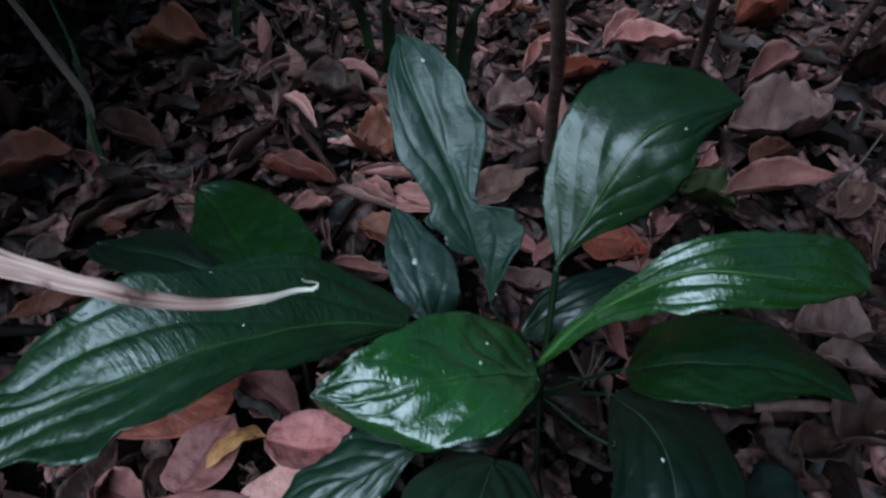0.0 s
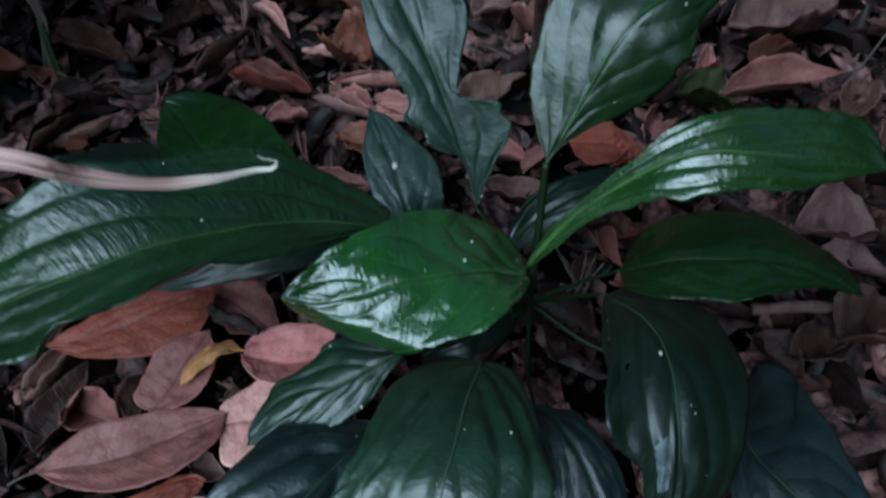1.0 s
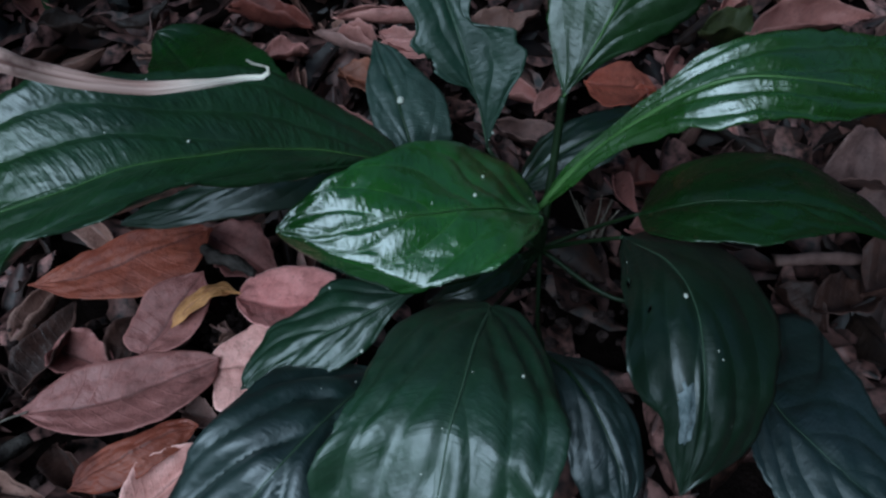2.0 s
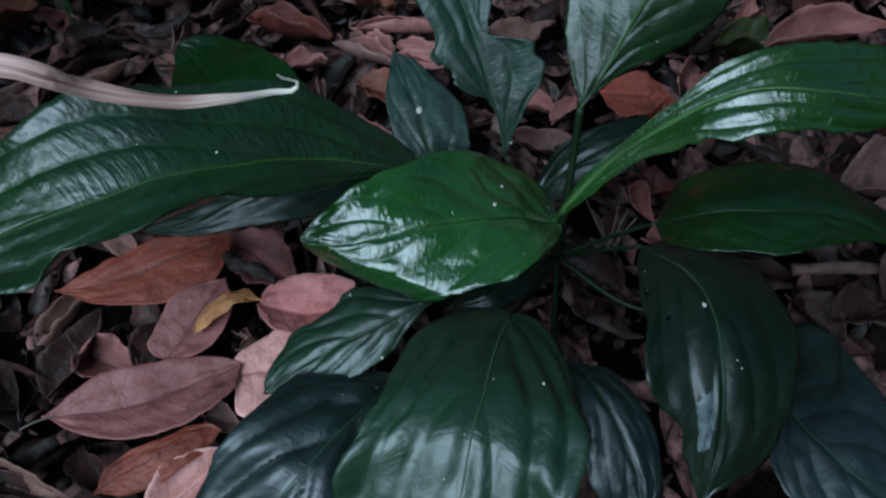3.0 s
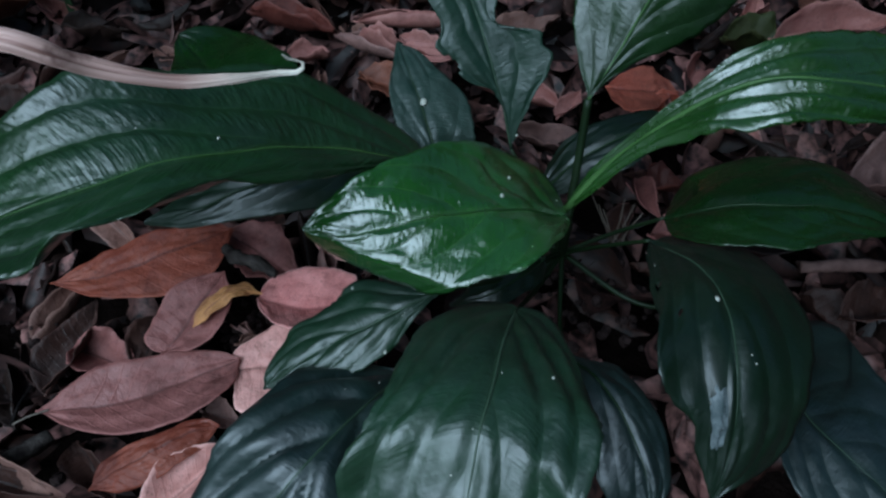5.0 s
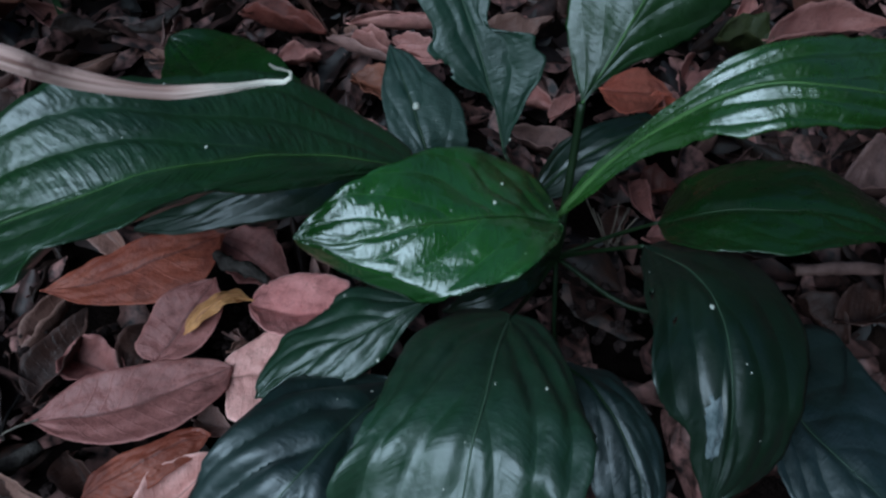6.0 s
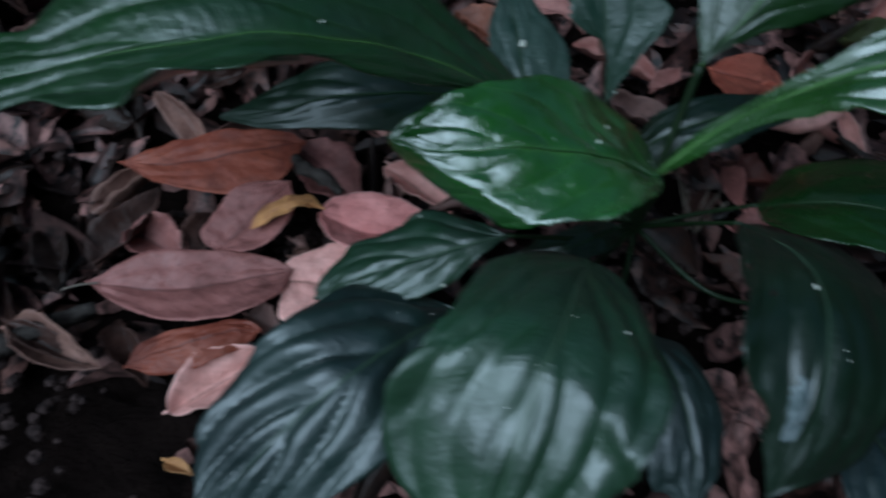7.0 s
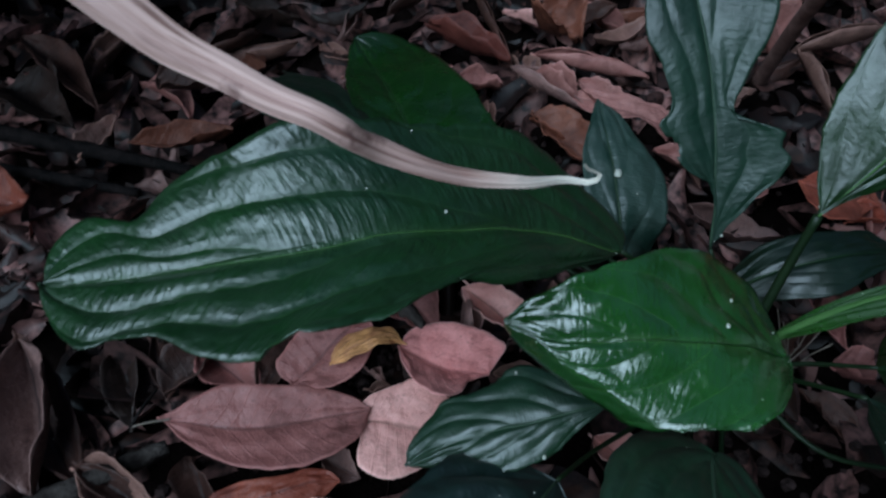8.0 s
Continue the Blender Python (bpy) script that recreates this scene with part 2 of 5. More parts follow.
DEAD = {
    "rose": dead_leaf_material("rose_brown_leaf", (0.205, 0.0714, 0.0627), (0.295, 0.1105, 0.0982), (0.0950, 0.0310, 0.0265), 0.08),
    "pink": dead_leaf_material("pink_dry_leaf", (0.70, 0.225, 0.205), (0.85, 0.335, 0.305), (0.42, 0.1224, 0.1113), 0.05),
    "dullpink": dead_leaf_material("dull_pink_leaf", (0.3570, 0.1289, 0.1095), (0.4634, 0.2028, 0.1720), (0.1781, 0.0641, 0.0555)),
    "palepink": dead_leaf_material("pale_pink_leaf", (0.58, 0.255, 0.220), (0.70, 0.345, 0.300), (0.2867, 0.1245, 0.1021), 0.08),
    "rust": dead_leaf_material("rust_leaf", (0.175, 0.0360, 0.0215), (0.245, 0.0600, 0.0350), (0.0800, 0.0175, 0.0125), 0.1),
    "orange": dead_leaf_material("orange_leaf", (0.54, 0.115, 0.070), (0.62, 0.165, 0.105), (0.2300, 0.0480, 0.0320)),
    "redorange": dead_leaf_material("red_orange_leaf", (0.1453, 0.0290, 0.0169), (0.1816, 0.0446, 0.0256), (0.0688, 0.0148, 0.0104)),
    "red": dead_leaf_material("red_leaf", (0.0949, 0.0224, 0.0169), (0.1344, 0.0374, 0.0279), (0.0445, 0.0124, 0.0104)),
    "russet": dead_leaf_material("russet_leaf", (0.1156, 0.0353, 0.0214), (0.1773, 0.0592, 0.0367), (0.0531, 0.0178, 0.0121)),
    "brown": dead_leaf_material("brown_leaf", (0.0408, 0.0180, 0.0138), (0.0765, 0.0331, 0.0256), (0.0169, 0.0075, 0.0059)),
    "palebrown": dead_leaf_material("pale_brown_leaf", (0.1597, 0.0753, 0.0602), (0.2723, 0.1385, 0.1083), (0.0676, 0.0326, 0.0261)),
    "dark": dead_leaf_material("dark_brown_leaf", (0.0154, 0.0083, 0.0061), (0.0313, 0.0160, 0.0124), (0.0066, 0.0033, 0.0034)),
    "mauve": dead_leaf_material("mauve_leaf", (0.1597, 0.0844, 0.0748), (0.2545, 0.1324, 0.1136), (0.0690, 0.0349, 0.0312)),
    "ochre": dead_leaf_material("ochre_leaf", (0.36, 0.150, 0.052), (0.48, 0.225, 0.090), (0.2100, 0.0700, 0.0400)),
    "olive": dead_leaf_material("olive_leaf", (0.0471, 0.0598, 0.0183), (0.0751, 0.0822, 0.0295), (0.0275, 0.0290, 0.0095)),
}


def soil_material():
    mat = Mat("dark_humus", 1.0, 0.0)
    pos = place(mat)
    n = mat.noise(pos, 35.0, 8.0, 0.65)
    crumbs = mat.noise(pos, 320.0, 5.0, 0.7)
    base = mat.mix(mat.span(n, 0.35, 0.7), (0.004, 0.0028, 0.0026), (0.016, 0.010, 0.0088))
    base = mat.mix(mat.math("MULTIPLY", mat.span(crumbs, 0.66, 0.76), 0.35), base, (0.06, 0.045, 0.04))
    mat.color(base)
    mat.bump(mat.math("ADD", n, crumbs), 0.9, 0.006)
    return mat.m


def litter_material():
    mat = Mat("decayed_leaf_bits", 0.5, 0.28)
    rnd = mat.node("ShaderNodeNewGeometry").outputs["Random Per Island"]
    pos = place(mat)
    n = mat.noise(pos, 120.0, 5.0)
    a = mat.mix(mat.math("POWER", rnd, 2.0), (0.009, 0.0045, 0.0041), (0.42, 0.195, 0.172))
    hue = mat.math("FRACT", mat.math("MULTIPLY", rnd, 17.0))
    a = mat.mix(mat.math("MULTIPLY", mat.span(hue, 0.75, 1.0), 0.6), a, (0.08, 0.03, 0.018))
    mat.color(mat.mix(mat.span(n, 0.38, 0.64), a, (0.012, 0.008, 0.0075)))
    mat.bump(n, 0.7, 0.0012)
    return mat.m


def forest_material():
    mat = Mat("distant_forest", 0.9, 0.1)
    pos = place(mat)
    n = mat.noise(pos, 0.8, 8.0, 0.7)
    mat.color(mat.mix(mat.span(n, 0.4, 0.65), (0.006, 0.012, 0.006), (0.03, 0.05, 0.02)))
    return mat.m


SOIL, BITS, FOREST = soil_material(), litter_material(), forest_material()


# ---- mesh helpers ----
def mesh_object(name, verts, faces, material, parent=None, uv=None, smooth=True, veins=None):
    me = bpy.data.meshes.new(name)
    me.from_pydata([tuple(v) for v in verts], [], faces)
    if uv is not None:
        layer = me.uv_layers.new(name="UVMap")
        index = np.empty(len(me.loops), int)
        me.loops.foreach_get("vertex_index", index)
        layer.data.foreach_set("uv", np.asarray(uv, float)[index].ravel())
        if veins is not None:
            layer = me.uv_layers.new(name="Veins")
            layer.data.foreach_set("uv", np.asarray(veins, float)[index].ravel())
    if smooth:
        me.polygons.foreach_set("use_smooth", [True] * len(me.polygons))
    me.materials.append(material)
    me.update()
    ob = new(name, me)
    ob.parent = parent
    return ob


def grid_faces(nu, nv, wrap=False):
    """Quads of nu rows of nv points."""
    last = nv if wrap else nv - 1
    return [(i * nv + j, i * nv + (j + 1) % nv, (i + 1) * nv + (j + 1) % nv, (i + 1) * nv + j) for i in range(nu - 1) for j in range(last)]


def thicken(ob, metres, rim=True):
    mod = ob.modifiers.new("thickness", "SOLIDIFY")
    mod.thickness, mod.offset, mod.use_rim = metres, -1.0, rim


def glide(points, n):
    """A smooth run of n places through some points, with the share of the length at each given point."""
    p = np.array(points, float)
    s = np.r_[0, np.cumsum(np.linalg.norm(np.diff(p, axis=0), axis=1))]
    s /= s[-1]
    m = np.gradient(p, s, axis=0)
    t = np.linspace(0, 1, n)
    k = np.clip(np.searchsorted(s, t, side="right") - 1, 0, len(s) - 2)
    h = (s[k + 1] - s[k])[:, None]
    x = ((t - s[k])[:, None]) / h
    run = (2 * x**3 - 3 * x**2 + 1) * p[k] + (x**3 - 2 * x**2 + x) * h * m[k] + (3 * x**2 - 2 * x**3) * p[k + 1] + (x**3 - x**2) * h * m[k + 1]
    return run, s, t


def unit(a):
    return a / np.maximum(np.linalg.norm(a, axis=-1, keepdims=True), 1e-9)


def tube(name, points, radii, material, parent=None, n=24, sides=9, knobs=0.0, flat=1.0):
    run, s, t = glide(points, n)
    r = np.interp(t, np.linspace(0, 1, len(radii)), radii)
    tan = unit(np.gradient(run, axis=0))
    ref = np.array([0.31, 0.17, 0.93])
    a = unit(np.cross(tan, ref))
    b = np.cross(tan, a)
    rows = []
    for i in range(n):
        for j in range(sides):
            w = 2 * math.pi * j / sides
            k = 1 + knobs * noise.noise(Vector(run[i] * 160) + Vector((j * 0.7, 0, 0)))
            rows.append(run[i] + r[i] * k * (math.cos(w) * a[i] + flat * math.sin(w) * b[i]))
    faces = grid_faces(n, sides, True)
    faces += [tuple(range(sides))[::-1], tuple((n - 1) * sides + j for j in range(sides))]
    return mesh_object(name, rows, faces, material, parent)


# ---- ground ----
def hump(x, y):
    return 0.010 * noise.noise(Vector((x * 4, y * 4, 3))) + 0.004 * noise.noise(Vector((x * 17, y * 17, 9)))


def build_ground():
    k = np.linspace(-1, 1, 171)
    spread = np.sinh(k * 6.2) / np.sinh(6.2) * 90 + k * 0.9
    verts = [(x, y + 0.4, -0.022 + hump(x, y + 0.4)) for x in spread for y in spread]
    ob = mesh_object("ground", verts, [f[::-1] for f in grid_faces(171, 171)], SOIL)
    tagged(ob, "dark crumbly woodland soil under the leaf litter", "ground", kind="structure")


build_ground()


# Unseen ring added to screen the low sky, coloured like far forest
def build_backdrop():
    verts = []
    for i in range(9):
        for j in range(72):
            w = 2 * math.pi * j / 72
            r = 11 + 0.5 * i
            z = -0.3 + (9 + 2.5 * noise.noise(Vector((math.cos(w) * 3, math.sin(w) * 3, 1)))) * i / 8
            verts.append((r * math.cos(w), r * math.sin(w), z))
    ob = mesh_object("backdrop", verts, grid_faces(9, 72, True), FOREST)
    tagged(ob, "unseen dark ring standing in for forest, screens the low sky", "forest", kind="structure")


build_backdrop()


# ---- the broad-leaved plant ----
plant = new("broadleaf_plant")
plant.location = (0.098, 0.266, -0.012)
bpy.context.view_layer.update()
tagged(plant, "low glossy dark-green broadleaf plant rooted in leaf litter", "plant")
HOME = Vector(plant.location)
CROWN = (0.098, 0.262, 0.018)


def surface(mid, right, left, up_right, up_left, nu=92, nv=37, quilt=0.0001, wave=0.0016, seed=0, veins=(4, 0.7), flap=None, bow=0.35, ruffle=1.0, groove=0.0016, rough=0.0011):
    """The points of a leaf about a curved midrib. right and left: half width and forward reach of the margin, in millimetres, at
    stations that crowd towards both ends; up_right, up_left: the lift of both halves in degrees. flap: the side, the start along
    the blade, the depth and the slope of a margin that is folded down."""
    line, _, even = glide(mid, 160)
    turn = np.linspace(0, math.pi, nu)
    t = (1 - np.cos(turn)) / 2

    def along(a):
        return np.stack([np.interp(t, even, a[:, k]) for k in range(3)], -1)

    tan = unit(np.gradient(line, axis=0))
    side = unit(np.cross(tan, (0, 0, 1)))
    nor = along(np.cross(side, tan))
    run, tan, side = along(line), along(tan), along(side)

    def margin(pairs):
        """Half width and reach along the blade, bending smoothly from station to station."""
        p = np.array([(0, 0), *pairs, (0, 0)], float) / 1000
        knots = np.linspace(0, math.pi, len(p))
        m = np.gradient(p, knots, axis=0)
        k = np.clip(np.searchsorted(knots, turn, side="right") - 1, 0, len(knots) - 2)
        h = knots[1] - knots[0]
        x = ((turn - knots[k]) / h)[:, None]
        return (2 * x**3 - 3 * x**2 + 1) * p[k] + (x**3 - 2 * x**2 + x) * h * m[k] + (3 * x**2 - 2 * x**3) * p[k + 1] + (x**3 - x**2) * h * m[k + 1]

    def soft(a):
        a = np.interp(t, np.linspace(0, 1, len(a) + 2)[1:-1], a)
        return np.radians(np.convolve(np.pad(a, 6, mode="edge"), np.ones(13) / 13, mode="valid"))

    mr, ml = margin(right), margin(left)
    ar, al = soft(up_right), soft(up_left)
    verts, uv, vein_uv = [], [], []
    for i in range(nu):
        for j in range(nv):
            v = 2 * j / (nv - 1) - 1
            a = abs(v)
            (w, fw), g, sg = (mr[i], ar[i], 1) if v > 0 else (ml[i], al[i], -1)
            w = max(0.0, w)
            b, over = a, 0.0
            if flap and sg == flap[0]:
                b, over = min(1.0, a / 0.78), max(0.0, a - 0.78) / 0.22
            edge = 1 + ruffle * (0.03 * noise.noise(Vector((t[i] * 14, sg * 3.0, seed * 1.7))) + 0.03 * noise.noise(Vector((t[i] * 42, sg * 3.0, seed * 1.7)))) * b**3
            out = w * b * edge
            p = run[i] + side[i] * sg * out * math.cos(g) + nor[i] * out * math.sin(g) * b**bow + tan[i] * fw * b**1.6
            if over:
                # the margin turned down along a slanting crease
                deep = flap[2] * max(0.0, min(1.0, 9 * (t[i] - flap[1]), 0.35 + 9 * (1 - t[i]))) * over
                p = p + deep * (math.cos(flap[3]) * np.array((-0.2, -0.95, 0)) - math.sin(flap[3]) * np.array((0, 0, 1.0)))
            f = (t[i] - veins[1] * a**1.25 + 0.055 * noise.noise(Vector((t[i] * 3, v * 2, seed * 1.1)))) * veins[0] + 0.23 * sg
            near = min(1.0, a * 5) * (1 - 0.6 * a**4) * min(1.0, 6 * t[i], 5 * (1 - t[i]))
            d = abs(f - round(f))
            deep = 0.35 + 0.9 * abs(math.sin(12.9 * round(f) + 3.3 * sg + seed))
            lift = quilt * deep * (math.sin(math.pi * d) - 0.5 - 0.45 * math.exp(-((d / 0.06) ** 2))) * near * min(1.0, w / 0.02)
            lift -= groove * math.exp(-((a / 0.09) ** 2)) * min(1.0, 8 * w / 0.03)
            lift += wave * a**2 * noise.noise(Vector((t[i] * 6, sg * 2.0, seed * 3.1 + 5)))
            lift += rough * noise.noise(Vector((t[i] * 9, v * 4, seed * 2.3)))
            verts.append(p + nor[i] * lift)
            uv.append((t[i], 0.5 + 0.5 * v))
            vein_uv.append((f + 20, a))
    return np.array(verts), uv, vein_uv, nor, t


def blade(mid, right, left, up_right, up_left, material, label="", bites=(), rib=1.0, blister=None, pale=False, seed=0, **form):
    """One green leaf of the plant."""
    nu, nv = 92, 37
    verts, uv, vein_uv, nor, t = surface(mid, right, left, up_right, up_left, nu, nv, seed=seed, **form)
    faces = []
    for q in grid_faces(nu, nv):
        c = np.mean([uv[k] for k in q], axis=0)
        ragged = 0.25 * noise.noise(Vector((c[0] * 40, c[1] * 40, seed)))
        if all(math.hypot((c[0] - bu) * 2, (c[1] - bv)) > br * (1 + ragged) for bu, bv, br in bites):
            faces.append(q)
    verts = verts - np.array(HOME)
    ob = mesh_object("leaf", verts, faces, material, plant, uv, True, vein_uv)
    thicken(ob, 0.0005)
    if label:
        tagged(ob, label)
    if blister:
        # a bleached, crumpled patch of the skin
        bu, bv, ru, rv = blister
        grid = np.array(verts).reshape(nu, nv, 3)
        rows = [i for i in range(nu) if abs(t[i] - bu) < ru]
        cols = [j for j in range(nv) if abs(j / (nv - 1) - bv) < rv]
        skin, cover = [], []
        for i in rows:
            for j in cols:
                e = max(0.0, 1 - ((t[i] - bu) / ru) ** 2) * max(0.0, 1 - ((j / (nv - 1) - bv) / rv) ** 2)
                skin.append(grid[i, j] + nor[i] * (0.0045 * e * (0.5 + noise.noise(Vector((t[i] * 55, j * 0.9, seed)))) + 0.0001))
                cover.append(e + 0.25 * noise.noise(Vector((t[i] * 30, j * 0.5, seed + 3.0))))
        patch = [q for q in grid_faces(len(rows), len(cols)) if min(cover[k] for k in q) > 0.12]
        flap = mesh_object("blister", skin, patch, BLEACHED, ob)
        tagged(flap, "bleached crumpled patch")
    # raised midrib on the upper side
    k = int(nu * 0.72)
    mesh = verts.reshape(nu, nv, 3)[:k, nv // 2] + nor[:k] * 0.0003
    tube("midrib", mesh[:: max(1, k // 14)], [0.0008 * rib, 0.0005 * rib, 0.00015 * rib], DULL_RIB if not pale else RIB if material in (GREEN, FRESH, BRIGHT, POLISHED_GREEN) else GREY_RIB, ob, 30, 6)
    return ob, mesh[0] + np.array(HOME), verts


def stalk(ob, points, r0=0.0016, r1=0.0010, material=None):
    tube("stalk", [np.array(p) - np.array(HOME) for p in points], [r0, r1], material or STALK, ob, 22, 8)


def fleck(ob, verts, at, size):
    """A pale fleck lying on a blade at the place nearest to the one given."""
    d = verts - (np.array(at) - np.array(HOME))
    p = verts[np.argmin((d**2).sum(1))]
    rnd = random.Random(int(1e4 * (at[0] + at[1])))
    rows = []
    for i in range(5):
        for j in range(8):
            w, h = 2 * math.pi * j / 8, math.pi * i / 4
            k = 1 + 0.35 * (rnd.random() - 0.5)
            rows.append(p + 0.72 * size * np.array([0.8 * k * math.sin(h) * math.cos(w), 1.15 * k * math.sin(h) * math.sin(w), 0.35 * math.cos(h) + 0.25]))
    mesh_object("fleck", rows, grid_faces(5, 8, True), FLECK, ob)


def sprinkle(ob, verts, count, seed):
    """A few tiny pale specks scattered over a blade."""
    rnd = random.Random(seed)
    for _ in range(count):
        p = verts[rnd.randrange(len(verts))] + np.array(HOME)
        fleck(ob, verts, tuple(p), rnd.uniform(0.0003, 0.0007))


def plant_leaves():
    leaf, root, skin = blade([(0.082, 0.214, 0.109), (0.063, 0.206, 0.123), (0.047, 0.198, 0.131), (0.031, 0.192, 0.135), (0.016, 0.187, 0.136), (0.002, 0.183, 0.135), (-0.013, 0.18, 0.133), (-0.029, 0.183, 0.132)],
        [(8, -10), (28, -28), (41, -32), (45, -21), (38, -7), (28, 0), (21, 1), (12, 6), (3, 2)],
        [(5, -2), (21, 9), (31, 16), (31, 13), (30, 9), (19, 6), (9, 3), (2, 0), (1, 0)],
        [-8, -6, 2, 20, 28], [6, -12, -30, -34, -34], FRESH, 'glossy mid-green oval leaf over the crown', seed=1, quilt=0.0008, veins=(6, 0.42), rib=0.5, bow=0.0, flap=[-1, 0.45, 0.01, 1.5])
    stalk(leaf, [CROWN, (0.092, 0.238, 0.075), root])
    fleck(leaf, skin, (0.053, 0.209, 0.13), 0.0014)
    fleck(leaf, skin, (0.06, 0.231, 0.129), 0.0011)
    sprinkle(leaf, skin, 5, 1)
    leaf, root, skin = blade([(0.011, 0.24, 0.116), (-0.025, 0.215, 0.148), (-0.052, 0.19, 0.168), (-0.074, 0.172, 0.178), (-0.094, 0.158, 0.179), (-0.117, 0.149, 0.175), (-0.141, 0.142, 0.168), (-0.166, 0.135, 0.162)],
        [(3, -6), (12, -19), (22, -21), (30, -17), (37, -9), (42, -3), (42, 6), (40, 14), (42, 15), (42, 14), (39, 18), (32, 21), (21, 18), (26, 21), (17, 17), (8, 9), (2, 2)],
        [(2, 3), (8, 12), (15, 24), (24, 36), (31, 50), (30, 58), (32, 62), (37, 56), (39, 48), (37, 33), (36, 19), (28, 12), (26, 9), (24, 7), (16, 5), (8, 3), (2, 1)],
        [10, 16, 20, 20, 14, 6, 0, -4], [-6, 4, 10, 15, 17, 17, 12, 6], GREEN, 'large arching quilted glossy leaf', seed=2, wave=0.004, quilt=0.0014, veins=[2.6, 0.9], bites=[], rib=0.55, ruffle=1.8, pale=True)
    stalk(leaf, [CROWN, (0.075, 0.262, 0.06), root])
    fleck(leaf, skin, (-0.054, 0.193, 0.176), 0.001)
    sprinkle(leaf, skin, 7, 2)
    leaf, root, skin = blade([(-0.09, 0.307, 0.06), (-0.099, 0.321, 0.06), (-0.109, 0.338, 0.059), (-0.119, 0.355, 0.057), (-0.132, 0.374, 0.054), (-0.149, 0.4, 0.045), (-0.167, 0.427, 0.035), (-0.181, 0.441, 0.037)],
        [(4, -5), (15, -20), (32, -45), (45, -47), (48, -34), (45, -3), (35, 28), (18, 15), (5, 5)],
        [(2, -3), (9, -12), (19, -26), (28, -34), (31, -40), (27, -31), (21, -10), (11, 3), (3, 1)],
        [5], [5], SMOOTH_GREEN, 'rounded green leaf half hidden behind', seed=3, veins=(5, 0.5), quilt=0.0005)
    stalk(leaf, [CROWN, (0.02, 0.29, 0.03), root])
    leaf, root, skin = blade([(-0.112, 0.317, 0.06), (-0.139, 0.322, 0.07), (-0.165, 0.332, 0.07), (-0.196, 0.341, 0.065), (-0.228, 0.355, 0.055)],
        [(14, 1), (26, 7), (35, 21), (42, 31), (46, 40), (49, 44), (44, 32), (32, 11), (17, 1)],
        [(13, -1), (24, -4), (34, -13), (38, -19), (38, -25), (32, -26), (26, -18), (19, -6), (10, -1)],
        [-28], [16], SHADED_GREEN, 'dark green leaf low in shade', seed=4, veins=(5, 0.5))
    stalk(leaf, [CROWN, (0, 0.29, 0.03), root])
    leaf, root, skin = blade([(0.028, 0.289, 0.054), (0.021, 0.293, 0.065), (0.017, 0.3, 0.074), (0.013, 0.311, 0.079), (0.009, 0.323, 0.083), (0.004, 0.336, 0.086), (-0.001, 0.351, 0.088), (-0.007, 0.368, 0.089)],
        [(4, -5), (15, -19), (23, -11), (27, -8), (29, -4), (24, -2), (16, 1), (9, 2), (2, 1)],
        [(2, 0), (6, 0), (11, -6), (16, -8), (18, -8), (16, -6), (11, -4), (6, -2), (2, 0)],
        [-8], [-5], DUSTY, 'small dusty grey-green leaf', seed=5, veins=(2, 0.8), quilt=0.0004)
    stalk(leaf, [CROWN, (0.07, 0.272, 0.03), root])
    fleck(leaf, skin, (0.011, 0.322, 0.081), 0.0040)
    sprinkle(leaf, skin, 3, 5)
    leaf, root, skin = blade([(0.062, 0.288, 0.078), (0.055, 0.3, 0.104), (0.047, 0.313, 0.125), (0.038, 0.327, 0.144), (0.027, 0.341, 0.162), (0.016, 0.357, 0.177), (0.005, 0.378, 0.191), (-0.004, 0.406, 0.202)],
        [(0, 0), (1, 0), (1, 0), (2, 1), (4, 1), (5, 2), (7, 3), (10, 3), (13, 3), (16, 3), (20, 3), (25, 2), (29, 2), (32, 2), (28, 1), (29, 1), (23, -2), (16, -6), (9, -10), (8, -10), (12, -10), (16, -10), (21, -11), (26, -12), (29, -13), (31, -13), (29, -12), (28, -11), (28, -11), (30, -10), (29, -8), (27, -7), (25, -6), (23, -4), (20, -3), (16, -2), (13, 0), (10, 0), (7, 0), (5, 0), (3, 0), (1, 0), (0, 0)],
        [(0, 0), (0, 0), (0, 0), (0, 1), (0, 1), (0, 2), (0, 2), (0, 3), (0, 3), (0, 4), (2, 4), (4, 4), (9, 1), (14, -1), (18, -2), (21, -2), (24, -1), (27, -1), (22, -3), (20, -4), (21, -3), (22, -3), (23, -3), (26, -3), (27, -3), (26, -4), (24, -4), (22, -5), (21, -5), (19, -5), (17, -4), (16, -4), (14, -4), (12, -3), (10, -3), (8, -2), (7, -2), (5, -1), (3, -1), (2, -1), (1, 0), (1, 0), (0, 0)],
        [34], [-14], GREYED_GREEN, 'tall chewed grey-green leaf', seed=6, wave=0.0006, veins=(1.7, 0.95), quilt=0.0018, bites=[[0.3, 0.02, 0.05]], pale=True, rib=0.8, ruffle=0.6)
    stalk(leaf, [CROWN, (0.085, 0.272, 0.05), root])
    fleck(leaf, skin, (0.023, 0.392, 0.189), 0.0028)
    fleck(leaf, skin, (0.068, 0.288, 0.088), 0.0012)
    sprinkle(leaf, skin, 2, 6)
